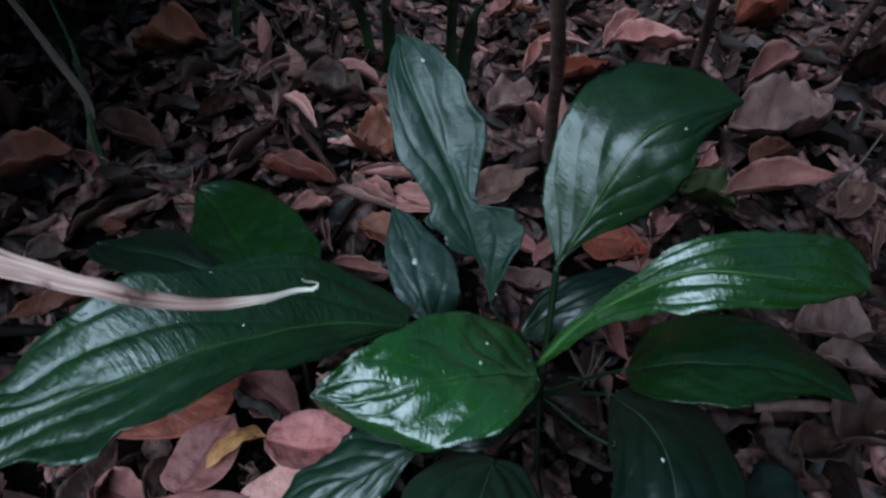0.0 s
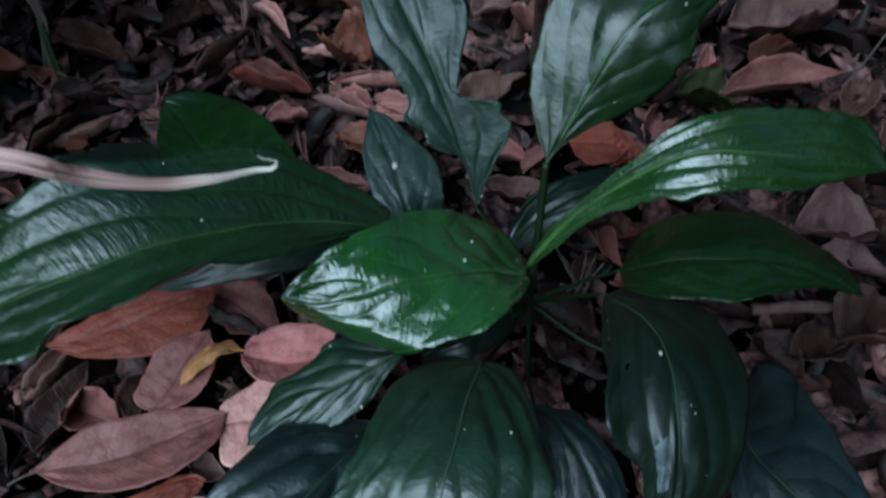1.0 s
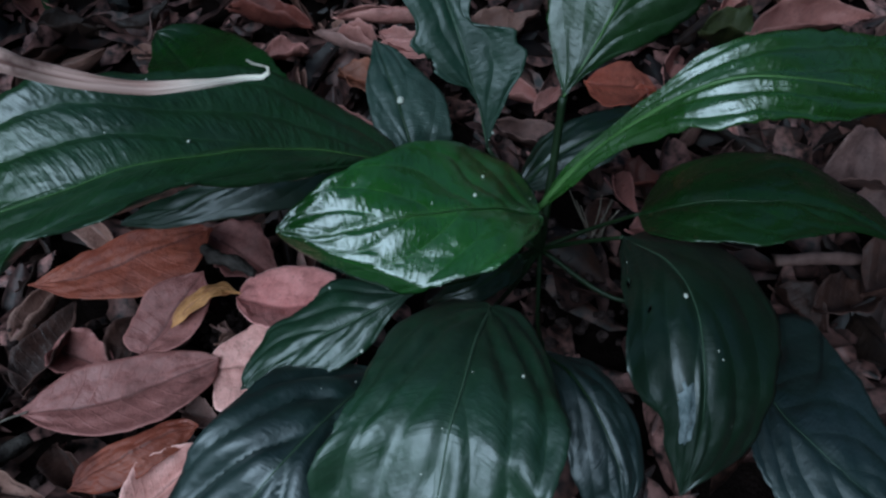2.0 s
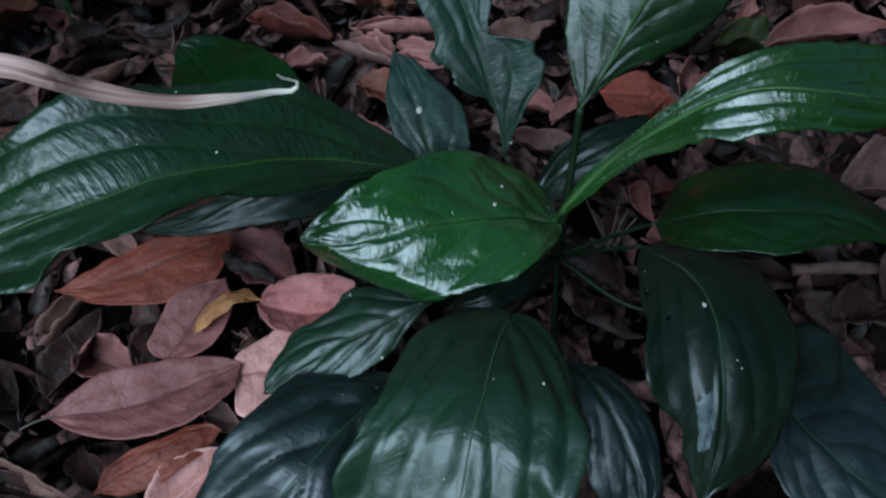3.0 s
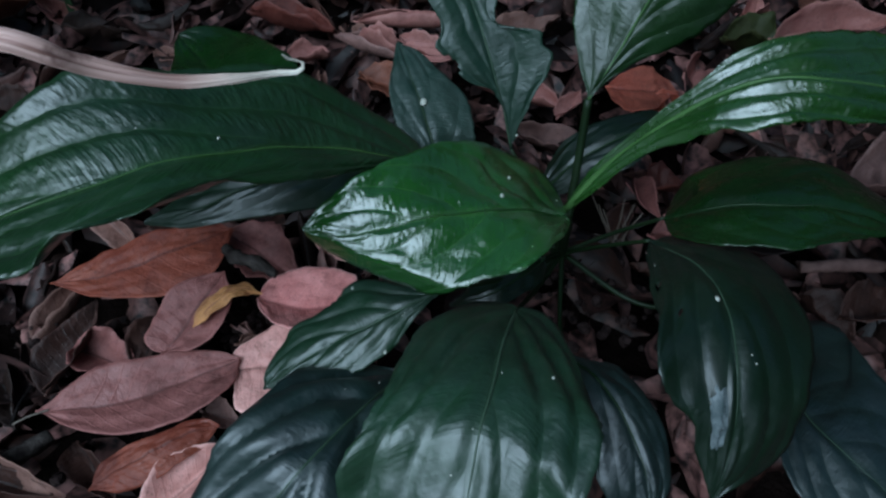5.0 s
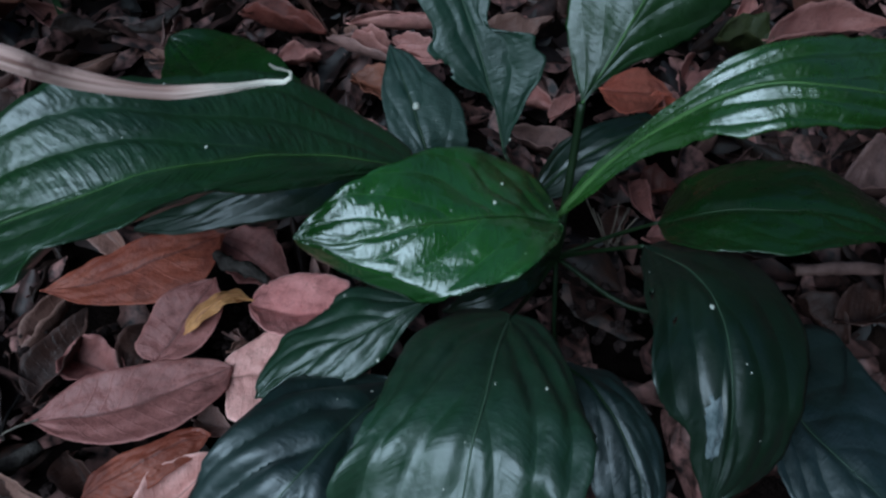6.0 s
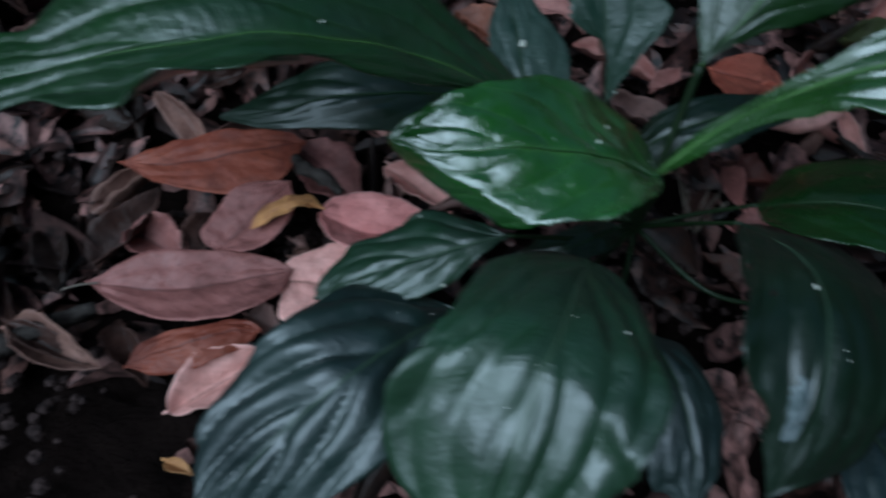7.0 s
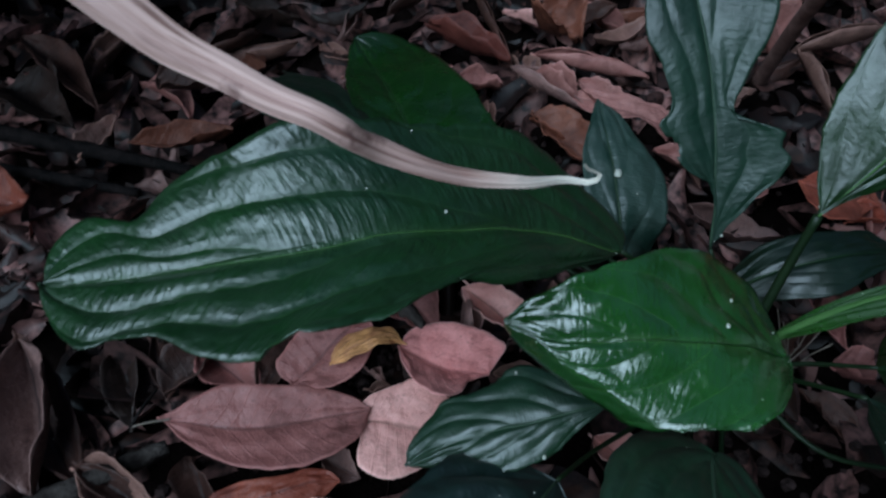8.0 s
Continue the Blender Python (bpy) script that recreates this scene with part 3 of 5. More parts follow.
    leaf, root, skin = blade([(0.101, 0.297, 0.108), (0.111, 0.306, 0.127), (0.12, 0.314, 0.147), (0.129, 0.321, 0.166), (0.141, 0.329, 0.182), (0.158, 0.336, 0.192), (0.18, 0.345, 0.194), (0.206, 0.358, 0.191)],
        [(1, 0), (4, -1), (13, -5), (27, -12), (37, -9), (33, 1), (17, -2), (8, -2), (2, 0)],
        [(4, 0), (16, -1), (31, 2), (41, 8), (50, 10), (60, 11), (54, 25), (35, 29), (10, 9)],
        [-42, -46, -46, -44], [20, 12, 2, -8], POLISHED_GREEN, 'broad upright glossy green leaf', seed=7, veins=(4, 0.6), quilt=0.0006, ruffle=1.5, rib=0.8, pale=True)
    stalk(leaf, [CROWN, (0.101, 0.29, 0.08), root], 0.0028, 0.0022)
    fleck(leaf, skin, (0.17, 0.319, 0.201), 0.0018)
    sprinkle(leaf, skin, 3, 7)
    leaf, root, skin = blade([(0.086, 0.238, 0.084), (0.102, 0.239, 0.118), (0.12, 0.237, 0.146), (0.139, 0.234, 0.167), (0.159, 0.231, 0.178), (0.183, 0.228, 0.179), (0.21, 0.229, 0.174), (0.241, 0.234, 0.164)],
        [(2, 2), (6, 6), (9, 12), (15, 12), (21, 8), (17, 5), (13, -1), (7, -2), (2, -1)],
        [(2, 1), (3, 7), (4, 14), (9, 17), (17, 14), (25, 10), (30, 21), (23, 25), (7, 10)],
        [-15, -20, -28, -32], [10], BRIGHT, 'long bright green leaf with a pale midrib', seed=8, wave=0.003, rib=2.6, quilt=0.0012, veins=(2.2, 0.95), ruffle=3.0, pale=True)
    stalk(leaf, [CROWN, root], 0.0028, 0.0022)
    sprinkle(leaf, skin, 3, 8)
    leaf, root, skin = blade([(0.144, 0.248, 0.07), (0.158, 0.242, 0.087), (0.174, 0.237, 0.097), (0.191, 0.233, 0.102), (0.208, 0.231, 0.104), (0.226, 0.228, 0.102), (0.244, 0.224, 0.097), (0.262, 0.218, 0.089)],
        [(7, 0), (23, 2), (33, 5), (33, -3), (33, -10), (28, -12), (15, -8), (8, -5), (2, -1)],
        [(10, -8), (35, -23), (49, -19), (54, -1), (49, 12), (42, 16), (34, 16), (20, 12), (6, 4)],
        [10], [-18], SMOOTH_GREEN, 'flat deep green leaf held low', seed=9, veins=(5, 0.5), quilt=0.0003)
    stalk(leaf, [CROWN, (0.125, 0.258, 0.045), root])
    leaf, root, skin = blade([(0.128, 0.221, 0.084), (0.135, 0.193, 0.109), (0.137, 0.166, 0.125), (0.136, 0.145, 0.13), (0.135, 0.129, 0.127), (0.135, 0.116, 0.118), (0.134, 0.105, 0.104), (0.131, 0.095, 0.088)],
        [(2, 2), (9, 5), (18, 14), (27, 25), (31, 35), (33, 36), (30, 32), (23, 22), (15, 13), (12, 11), (7, 7), (3, 4), (1, 1)],
        [(5, -6), (21, -27), (34, -35), (40, -29), (41, -21), (40, -9), (39, -1), (35, 6), (32, 13), (25, 15), (14, 8), (6, 3), (2, 1)],
        [-14], [-10, -20, -28], SHADED_GREEN, 'drooping dark leaf with a torn edge', seed=10, wave=0.001, bites=[[0.22, 0.9, 0.03], [0.42, 0.8, 0.022]], quilt=0.0009, veins=(3, 0.8), blister=[0.76, 0.74, 0.09, 0.12], pale=True, rib=0.75)
    stalk(leaf, [CROWN, (0.115, 0.24, 0.055), root])
    fleck(leaf, skin, (0.133, 0.16, 0.131), 0.0016)
    sprinkle(leaf, skin, 4, 10)
    leaf, root, skin = blade([(0.197, 0.171, 0.039), (0.199, 0.155, 0.047), (0.202, 0.141, 0.052), (0.208, 0.129, 0.055), (0.214, 0.12, 0.056), (0.222, 0.111, 0.055), (0.231, 0.104, 0.053), (0.241, 0.097, 0.05)],
        [(3, 2), (10, 8), (19, 13), (27, 15), (32, 11), (29, 8), (21, 4), (11, 2), (3, 0)],
        [(5, -9), (19, -36), (48, -66), (58, -45), (51, -17), (39, -2), (28, 7), (13, 4), (3, 1)],
        [-12], [-6], DARK_GREEN, 'low leaf with blue sky sheen put into its green', seed=11, veins=(5, 0.5), quilt=0.0007, pale=True, rib=0.5)
    stalk(leaf, [CROWN, (0.142, 0.225, 0.02), (0.19, 0.222, 0.025), root])
    leaf, root, skin = blade([(0.06, 0.172, 0.094), (0.051, 0.138, 0.122), (0.046, 0.114, 0.136), (0.042, 0.099, 0.138), (0.04, 0.088, 0.133), (0.038, 0.077, 0.125), (0.037, 0.067, 0.114), (0.035, 0.057, 0.102)],
        [(5, -11), (22, -28), (35, -13), (37, 15), (39, 25), (43, 27), (31, 28), (15, 18), (4, 5)],
        [(4, -11), (16, -23), (28, -5), (36, 14), (38, 18), (34, 19), (25, 18), (13, 12), (3, 3)],
        [-15], [-10], COOL_GREEN, 'broad quilted leaf drooping to the front', seed=12, quilt=0.0028, veins=(2.6, 1.0), pale=True, rib=1.2)
    stalk(leaf, [CROWN, (0.085, 0.24, 0.02), (0.066, 0.2, 0.05), root])
    fleck(leaf, skin, (0.07, 0.129, 0.138), 0.001)
    sprinkle(leaf, skin, 5, 12)
    leaf, root, skin = blade([(0.01, 0.162, 0.05), (-0.009, 0.125, 0.08), (-0.023, 0.102, 0.088), (-0.039, 0.084, 0.078), (-0.07, 0.044, 0.042)],
        [(21, -1), (32, -4), (38, -9), (39, -4), (36, 18), (30, 27), (21, 16), (12, 4), (4, 0)],
        [(13, 0), (20, -2), (23, -4), (27, -4), (33, 1), (29, 12), (20, 7), (12, 2), (4, 0)],
        [-10], [-20], DARK_GREEN, 'crinkled dark leaf low at the front', seed=13, quilt=0.004, veins=(5, 0.42), pale=True, rib=0.8)
    stalk(leaf, [CROWN, (0.06, 0.225, 0.012), (0.025, 0.185, 0.03), root])
    sprinkle(leaf, skin, 4, 13)
    leaf, root, skin = blade([(0.025, 0.194, 0.072), (0.012, 0.187, 0.072), (0.001, 0.181, 0.071), (-0.011, 0.175, 0.068), (-0.023, 0.17, 0.065), (-0.034, 0.164, 0.061), (-0.045, 0.157, 0.057), (-0.054, 0.149, 0.054)],
        [(1, 0), (5, -1), (11, -2), (17, -2), (25, -2), (29, 1), (23, 3), (20, 4), (20, 5), (14, 4), (9, 3), (5, 2), (1, 0)],
        [(1, 0), (2, 0), (5, 0), (8, 0), (13, 0), (16, -1), (18, -1), (18, 1), (14, 2), (8, 1), (6, 1), (3, 1), (1, 0)],
        [-10], [-25], COOL_GREEN, 'small crinkled dark leaf with a chewed tip', seed=14, bites=[[0.72, 0.1, 0.06]], quilt=0.001, veins=[3.6, 0.55], ruffle=2.0, pale=True, rib=0.7)
    stalk(leaf, [CROWN, (0.07, 0.23, 0.04), root])
    fleck(leaf, skin, (0.001, 0.167, 0.061), 0.0014)
    fleck(leaf, skin, (-0.017, 0.2, 0.064), 0.0012)
    sprinkle(leaf, skin, 4, 14)
    leaf, root, skin = blade([(0.09, 0.175, 0.05), (0.1, 0.151, 0.07), (0.11, 0.13, 0.07), (0.117, 0.114, 0.06), (0.121, 0.097, 0.045)],
        [(6, 0), (11, 3), (14, 10), (16, 11), (20, 10), (21, 12), (17, 11), (10, 3), (3, 0)],
        [(6, 0), (12, -2), (15, -6), (17, -6), (18, 0), (17, 4), (13, 4), (7, 1), (3, 0)],
        [-15], [-20], DARK_GREEN, 'dark leaf low behind another', seed=15, veins=(3, 0.7), quilt=0.0003)
    stalk(leaf, [CROWN, (0.094, 0.215, 0.015), root])
    leaf, root, skin = blade([(-0.015, 0.296, 0.06), (-0.051, 0.266, 0.078), (-0.078, 0.255, 0.078), (-0.104, 0.248, 0.068), (-0.143, 0.249, 0.05)],
        [(12, -1), (23, -9), (30, -26), (33, -27), (28, -9), (25, 0), (19, 2), (11, 1), (4, 0)],
        [(8, 0), (14, -1), (19, -3), (21, -3), (19, 1), (14, 1), (10, 0), (6, 0), (2, 0)],
        [0], [-30], SHADED_GREEN, 'dark leaf under the large one', seed=16, veins=(5, 0.5), quilt=0.0008)
    stalk(leaf, [CROWN, (0.05, 0.28, 0.04), root])
    leaf, root, skin = blade([(0.086, 0.294, 0.04), (0.104, 0.301, 0.06), (0.124, 0.308, 0.07), (0.148, 0.32, 0.07), (0.177, 0.336, 0.06)],
        [(6, 0), (12, -1), (15, -3), (19, -3), (20, -3), (14, -3), (10, -2), (6, -1), (2, 0)],
        [(7, 0), (14, 2), (18, 4), (18, 9), (15, 13), (15, 12), (12, 8), (7, 2), (2, 0)],
        [-15], [-5], SHADED_GREEN, 'dull dark green leaf low behind the stems', seed=17, veins=(4, 0.8), quilt=0.0002)
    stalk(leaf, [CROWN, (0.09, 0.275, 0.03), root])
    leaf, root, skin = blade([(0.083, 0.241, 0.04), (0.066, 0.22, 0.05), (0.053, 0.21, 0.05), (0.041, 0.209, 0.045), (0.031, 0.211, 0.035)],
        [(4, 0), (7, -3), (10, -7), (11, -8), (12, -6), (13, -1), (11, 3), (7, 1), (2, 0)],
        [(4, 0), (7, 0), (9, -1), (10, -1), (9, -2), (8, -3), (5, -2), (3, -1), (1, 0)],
        [-15], [-25], SHADED_GREEN, 'small dark leaf near the crown', seed=18, veins=(4, 0.6))
    stalk(leaf, [CROWN, (0.09, 0.252, 0.03), root])


plant_leaves()


def ribbon(name, points, width, material, parent=None):
    """A long narrow leaf, channelled along its middle and tapering to the end."""
    nu, nv = 24, 5
    run, s, t = glide(points, nu)
    tan = unit(np.gradient(run, axis=0))
    side = unit(np.cross(tan, (0.05, -0.8, 0.6)))
    nor = np.cross(side, tan)
    verts = []
    for i in range(nu):
        w = width * (1 - 0.8 * t[i] ** 2)
        for j in range(nv):
            v = 2 * j / (nv - 1) - 1
            verts.append(run[i] + side[i] * w * v + nor[i] * w * 0.5 * v * v)
    ob = mesh_object(name, verts, grid_faces(nu, nv), material, parent)
    thicken(ob, 0.0005)
    return ob


# ---- strap-leaved plant, one dry leaf hanging over ----
def build_strap():
    points = [(-0.0203, 0.1772, 0.2204), (-0.0186, 0.1784, 0.2178), (-0.0166, 0.1797, 0.2162), (-0.0158, 0.1804, 0.2142), (-0.0172, 0.1802, 0.2124), (-0.0227, 0.179, 0.2126), (-0.0344, 0.17, 0.2174), (-0.0463, 0.1654, 0.2194), (-0.0568, 0.1596, 0.2255), (-0.0663, 0.1559, 0.2315), (-0.0723, 0.1518, 0.2384), (-0.0779, 0.151, 0.2416), (-0.0882, 0.1523, 0.2424), (-0.1006, 0.1543, 0.2448), (-0.1125, 0.1557, 0.2477), (-0.1246, 0.1577, 0.2531), (-0.215, 0.175, 0.3), (-0.32, 0.21, 0.285), (-0.43, 0.27, 0.2), (-0.51, 0.34, 0.07), (-0.54, 0.37, -0.02)]
    wide = [0.0002, 0.0005, 0.0007, 0.0008, 0.0009, 0.0011, 0.0021, 0.0029, 0.0031, 0.0037, 0.0038, 0.0037, 0.004, 0.0045, 0.0052, 0.006, 0.0065, 0.0065, 0.006, 0.006, 0.006]
    nu, nv = 320, 15
    run, s, t = glide(points, nu)
    w = np.interp(t, s, wide)
    tan = unit(np.gradient(run, axis=0))
    side = unit(np.cross(tan, (-0.35, -0.45, 0.82)))
    nor = np.cross(side, tan)
    verts, uv = [], []
    for i in range(nu):
        for j in range(nv):
            v = 2 * j / (nv - 1) - 1
            roll = v * (0.65 + 0.3 * noise.noise(Vector((t[i] * 5, 0, 2))))
            x, z = 1.4 * math.sin(roll), 1.2 * (1 - math.cos(roll))
            pleat = 0.10 * math.sin(v * 6 + t[i] * 12) + 0.14 * noise.noise(Vector((t[i] * 30, v * 2, 4)))
            verts.append(run[i] + side[i] * w[i] * x - nor[i] * w[i] * (0.9 * z + pleat))
            uv.append((t[i], 0.5 + 0.5 * v))
    clump = new("strap_leaved_plant")
    tagged(clump, "strap-leaved clump, one leaf dry and hooked, green ones added for shade", "plant")
    cut = int(nu * 0.045)
    body = mesh_object("dry_leaf", verts[cut * nv :], grid_faces(nu - cut, nv), STRAP, clump, uv[cut * nv :])
    tagged(body, "dry beige strap leaf with brown blotches")
    tip = mesh_object("hooked_tip", verts[: (cut + 1) * nv], grid_faces(cut + 1, nv), STRAP, body, uv[: (cut + 1) * nv])
    tagged(tip, "pale curled hook at the end")
    thicken(tip, 0.0006, False)
    thicken(body, 0.0006, False)
    # green leaves of the same clump, arching up and outward, added to cast shade
    rnd = random.Random(21)
    for k in range(350):
        w = radians(rnd.uniform(-45, 65))
        reach, height = rnd.uniform(0.20, 0.46), rnd.uniform(0.38, 0.70)
        x, y = -0.59 + rnd.uniform(-0.09, 0.03), 0.46 + rnd.uniform(-0.26, 0.52)
        dx, dy = math.cos(w) * reach * 0.6, math.sin(w) * reach
        path = [(x, y, -0.02), (x + 0.15 * dx, y + 0.15 * dy, 0.5 * height), (x + 0.55 * dx, y + 0.55 * dy, height), (x + dx, y + dy, 0.97 * height), (x + 1.3 * dx, y + 1.3 * dy, 0.86 * height)]
        ribbon("green_leaf", path, rnd.uniform(0.012, 0.019), GRASS, clump)


build_strap()


# ---- fallen leaves ----
def dead_leaf_mesh(name, length, width, roll, bend, seed, nu=26, nv=13, crumple=1.0):
    rnd = random.Random(seed)
    a, b, twist = 0.60 + 0.3 * rnd.random(), 0.72 + 0.6 * rnd.random(), rnd.uniform(-0.9, 0.9)
    sway, fold = rnd.uniform(-0.12, 0.12), rnd.uniform(0.25, 0.95)
    top = (a / (a + b)) ** a * (b / (a + b)) ** b
    verts, uv = [], []
    for i in range(nu):
        u = i / (nu - 1)
        w = 0.5 * width * u**a * (1 - u) ** b / top + 0.0004
        for j in range(nv):
            v = 2 * j / (nv - 1) - 1
            g = roll * (1 + 0.4 * noise.noise(Vector((u * 3, seed * 1.3, 0))))
            row = 2.0 if v > 0 else 7.0
            edge = 1 + (0.16 * noise.noise(Vector((u * 6, row, seed))) + 0.10 * noise.noise(Vector((u * 19, row, seed))) - 0.25 * max(0.0, noise.noise(Vector((u * 4.5, row, seed * 1.7))) - 0.25) * crumple) * abs(v) ** 3
            x, z = w * edge * math.sin(g * v) / max(g, 0.25) * (1.0 if g > 0.25 else 0.25 / max(math.sin(0.25), 0.01)), w * (1 - math.cos(g * v)) / max(g, 0.25)
            if g <= 0.25:
                x = w * edge * v
            z += fold * w * abs(v) + bend * length * ((2 * u - 1) ** 2) * 1.6 - 0.0009 * math.exp(-((v / 0.12) ** 2))
            z += crumple * width * (0.09 * noise.noise(Vector((u * 4, v * 2.2, seed * 2.7))) + 0.045 * noise.noise(Vector((u * 10, v * 5, seed * 1.9))))
            z += crumple * width * 0.16 * max(0.0, abs(v) - 0.55) * noise.noise(Vector((u * 7, row, seed * 0.7))) + 0.0005 * math.sin(2 * math.pi * (u - 0.1 * abs(v)) * 12) * (1 - abs(v))
            ridge = 1 - 2.6 * abs(noise.noise(Vector((u * 3.4 + v, v * 1.3 - u, seed * 3.3))))
            z += crumple * width * 0.055 * ridge * abs(v)
            th = twist * (u - 0.5)
            y2, z2 = x * math.cos(th) - z * math.sin(th), x * math.sin(th) + z * math.cos(th)
            verts.append(((u - 0.5) * length, y2 + sway * length * (u - 0.5) ** 2 * 2, z2))
            uv.append((u, 0.5 + 0.5 * v))
    me = bpy.data.meshes.new(name)
    me.from_pydata(verts, [], grid_faces(nu, nv))
    layer = me.uv_layers.new(name="UVMap")
    index = np.empty(len(me.loops), int)
    me.loops.foreach_get("vertex_index", index)
    layer.data.foreach_set("uv", np.asarray(uv)[index].ravel())
    me.polygons.foreach_set("use_smooth", [True] * len(me.polygons))
    return me


TAKEN = []


def fallen(x, y, z, length, width, yaw, colour, roll, bend, label):
    """One fallen leaf of its own shape, lying on the litter."""
    seed = len(TAKEN) + 1
    rnd = random.Random(seed * 7)
    far = y > 0.34
    if not far:
        y, z = y - 0.004, z - 0.005
    me = dead_leaf_mesh("dead_leaf", length * 1.04, width * (0.92 if far else 1.06), roll + (0.2 if far else 0.0), bend, seed, crumple=0.7 if roll > 1.9 else 2.0 if far and width > 0.055 else 1.25 if far else 1.0)
    me.materials.append(DEAD[colour])
    ob = new("dead_leaf", me)
    tx, ty = rnd.uniform(-9, 9), rnd.uniform(-7, 7)
    ob.matrix_world = pose(x, y, z, tx, ty, yaw)
    thicken(ob, 0.0004)
    tagged(ob, label if len(label.split()) > 4 else label + " on the litter", "dead leaf", "fallen leaves")
    rib = [(length * (k / 6 - 0.5), 0, 0.0001 + bend * length * ((2 * k / 6 - 1) ** 2) * 1.6) for k in range(7)]
    tube("stalk", [(-0.5 * length - rnd.uniform(0.002, 0.005), rnd.uniform(-0.001, 0.001), rib[0][2] + 0.001), (-0.5 * length, 0, rib[0][2]), rib[1]], [0.0008, 0.0006], DEAD[colour], ob, 8, 5)
    TAKEN.append((x, y, length))
    return ob


def shaped(mid, right, left, up_right, up_left, colour, label, seed=0):
    """One fallen leaf that lies close to the eye, with its own outline."""
    nu, nv = 60, 25
    verts, uv, _, nor, t = surface(mid, right, left, up_right, up_left, nu, nv, quilt=0.0004, wave=0.0022, seed=seed + 30, veins=(9, 0.25), bow=0.12, ruffle=0.9, groove=0.0007, rough=0.0014)
    home = np.mean(verts, axis=0)
    ob = mesh_object("dead_leaf", verts - home, grid_faces(nu, nv), DEAD[colour], None, uv)
    ob.location = home
    thicken(ob, 0.0005)
    tagged(ob, label if len(label.split()) > 4 else label + " on the litter", "dead leaf", "fallen leaves")
    grid = (verts - home).reshape(nu, nv, 3)
    back = grid[0, 0] - grid[6, nv // 2]
    tube("stalk", [grid[0, 0] + 0.5 * back, grid[0, 0], grid[10, nv // 2] - nor[10] * 0.0002], [0.0006, 0.0005], DEAD[colour], ob, 8, 5)
    TAKEN.append((home[0], home[1], float(np.linalg.norm(np.subtract(mid[-1], mid[0])))))


def fallen_leaves():
    shaped([(-0.181, 0.151, 0.012), (-0.16, 0.154, 0.011), (-0.14, 0.158, 0.01), (-0.121, 0.166, 0.011), (-0.102, 0.175, 0.012), (-0.083, 0.185, 0.013)],
        [(2, 1), (8, 2), (15, 4), (21, 7), (26, 6), (26, 5), (21, 5), (13, 4), (4, 1)],
        [(2, -1), (6, -3), (14, -6), (22, -6), (22, -1), (19, 1), (14, 2), (8, 2), (2, 1)],
        [16, 20, 16], [16, 20, 16], 'rose', 'wide rose-brown dry leaf cupped along its midrib', seed=1)
    shaped([(-0.078, 0.219, 0.022), (-0.068, 0.217, 0.021), (-0.059, 0.215, 0.02), (-0.048, 0.214, 0.02), (-0.039, 0.216, 0.02), (-0.029, 0.218, 0.02)],
        [(3, 0), (12, 1), (20, 3), (25, 5), (28, 6), (22, 2), (10, -1), (5, -1), (1, 0)],
        [(2, -1), (8, -5), (16, -6), (24, -4), (28, 4), (24, 14), (17, 19), (7, 9), (2, 2)],
        [38, 38, 38], [8, 8, 8], 'pink', 'pink dry leaf folded along its midrib', seed=2)
    shaped([(-0.087, 0.178, 0.01), (-0.078, 0.181, 0.01), (-0.068, 0.182, 0.01), (-0.058, 0.183, 0.01), (-0.048, 0.183, 0.009), (-0.039, 0.183, 0.008)],
        [(2, -1), (8, -4), (17, -8), (26, -8), (28, -2), (23, 2), (15, 3), (8, 3), (2, 1)],
        [(2, -1), (8, -3), (14, -3), (21, -1), (25, 2), (23, 6), (16, 7), (8, 4), (2, 1)],
        [4, 4, 4], [12, 12, 12], 'palepink', 'pale pink dry leaf tucked under a green leaf', seed=3)
    shaped([(-0.201, 0.227, 0.018), (-0.179, 0.23, 0.02), (-0.159, 0.236, 0.022), (-0.141, 0.246, 0.024), (-0.123, 0.257, 0.023), (-0.104, 0.269, 0.022)],
        [(2, 1), (7, 3), (14, 5), (19, 5), (26, 1), (31, 3), (24, 4), (12, 2), (3, 0)],
        [(1, 0), (5, -2), (11, -2), (16, -2), (17, 2), (15, 2), (12, 2), (7, 2), (2, 0)],
        [-6, -10, -6], [14, 14, 14], 'rust', 'rust-orange dry leaf half under a green one', seed=4)
    shaped([(-0.126, 0.187, 0.012), (-0.121, 0.196, 0.014), (-0.116, 0.205, 0.017), (-0.111, 0.214, 0.021), (-0.106, 0.224, 0.023), (-0.101, 0.235, 0.024)],
        [(2, 0), (7, -1), (16, -3), (22, -2), (26, 2), (24, -1), (19, 0), (9, -1), (2, 0)],
        [(2, -2), (8, -7), (14, -10), (17, -8), (19, -6), (17, -2), (12, 1), (6, 1), (2, 0)],
        [20, 20, 20], [10, 15, 10], 'rose', 'rose-brown dry leaf half in shade under its neighbours', seed=5)
    shaped([(-0.108, 0.197, 0.026), (-0.103, 0.203, 0.031), (-0.096, 0.208, 0.035), (-0.089, 0.213, 0.037), (-0.082, 0.217, 0.035), (-0.074, 0.217, 0.03)],
        [(1, 0), (3, 0), (6, 0), (6, 1), (6, -1), (5, -1), (5, 0), (2, 0), (0, 0)],
        [(2, 0), (6, -2), (10, -3), (15, -4), (12, 0), (11, 2), (10, 1), (3, 0), (1, 0)],
        [10], [-35], 'ochre', 'yellow-ochre curled dry leaf lying on others', seed=6)
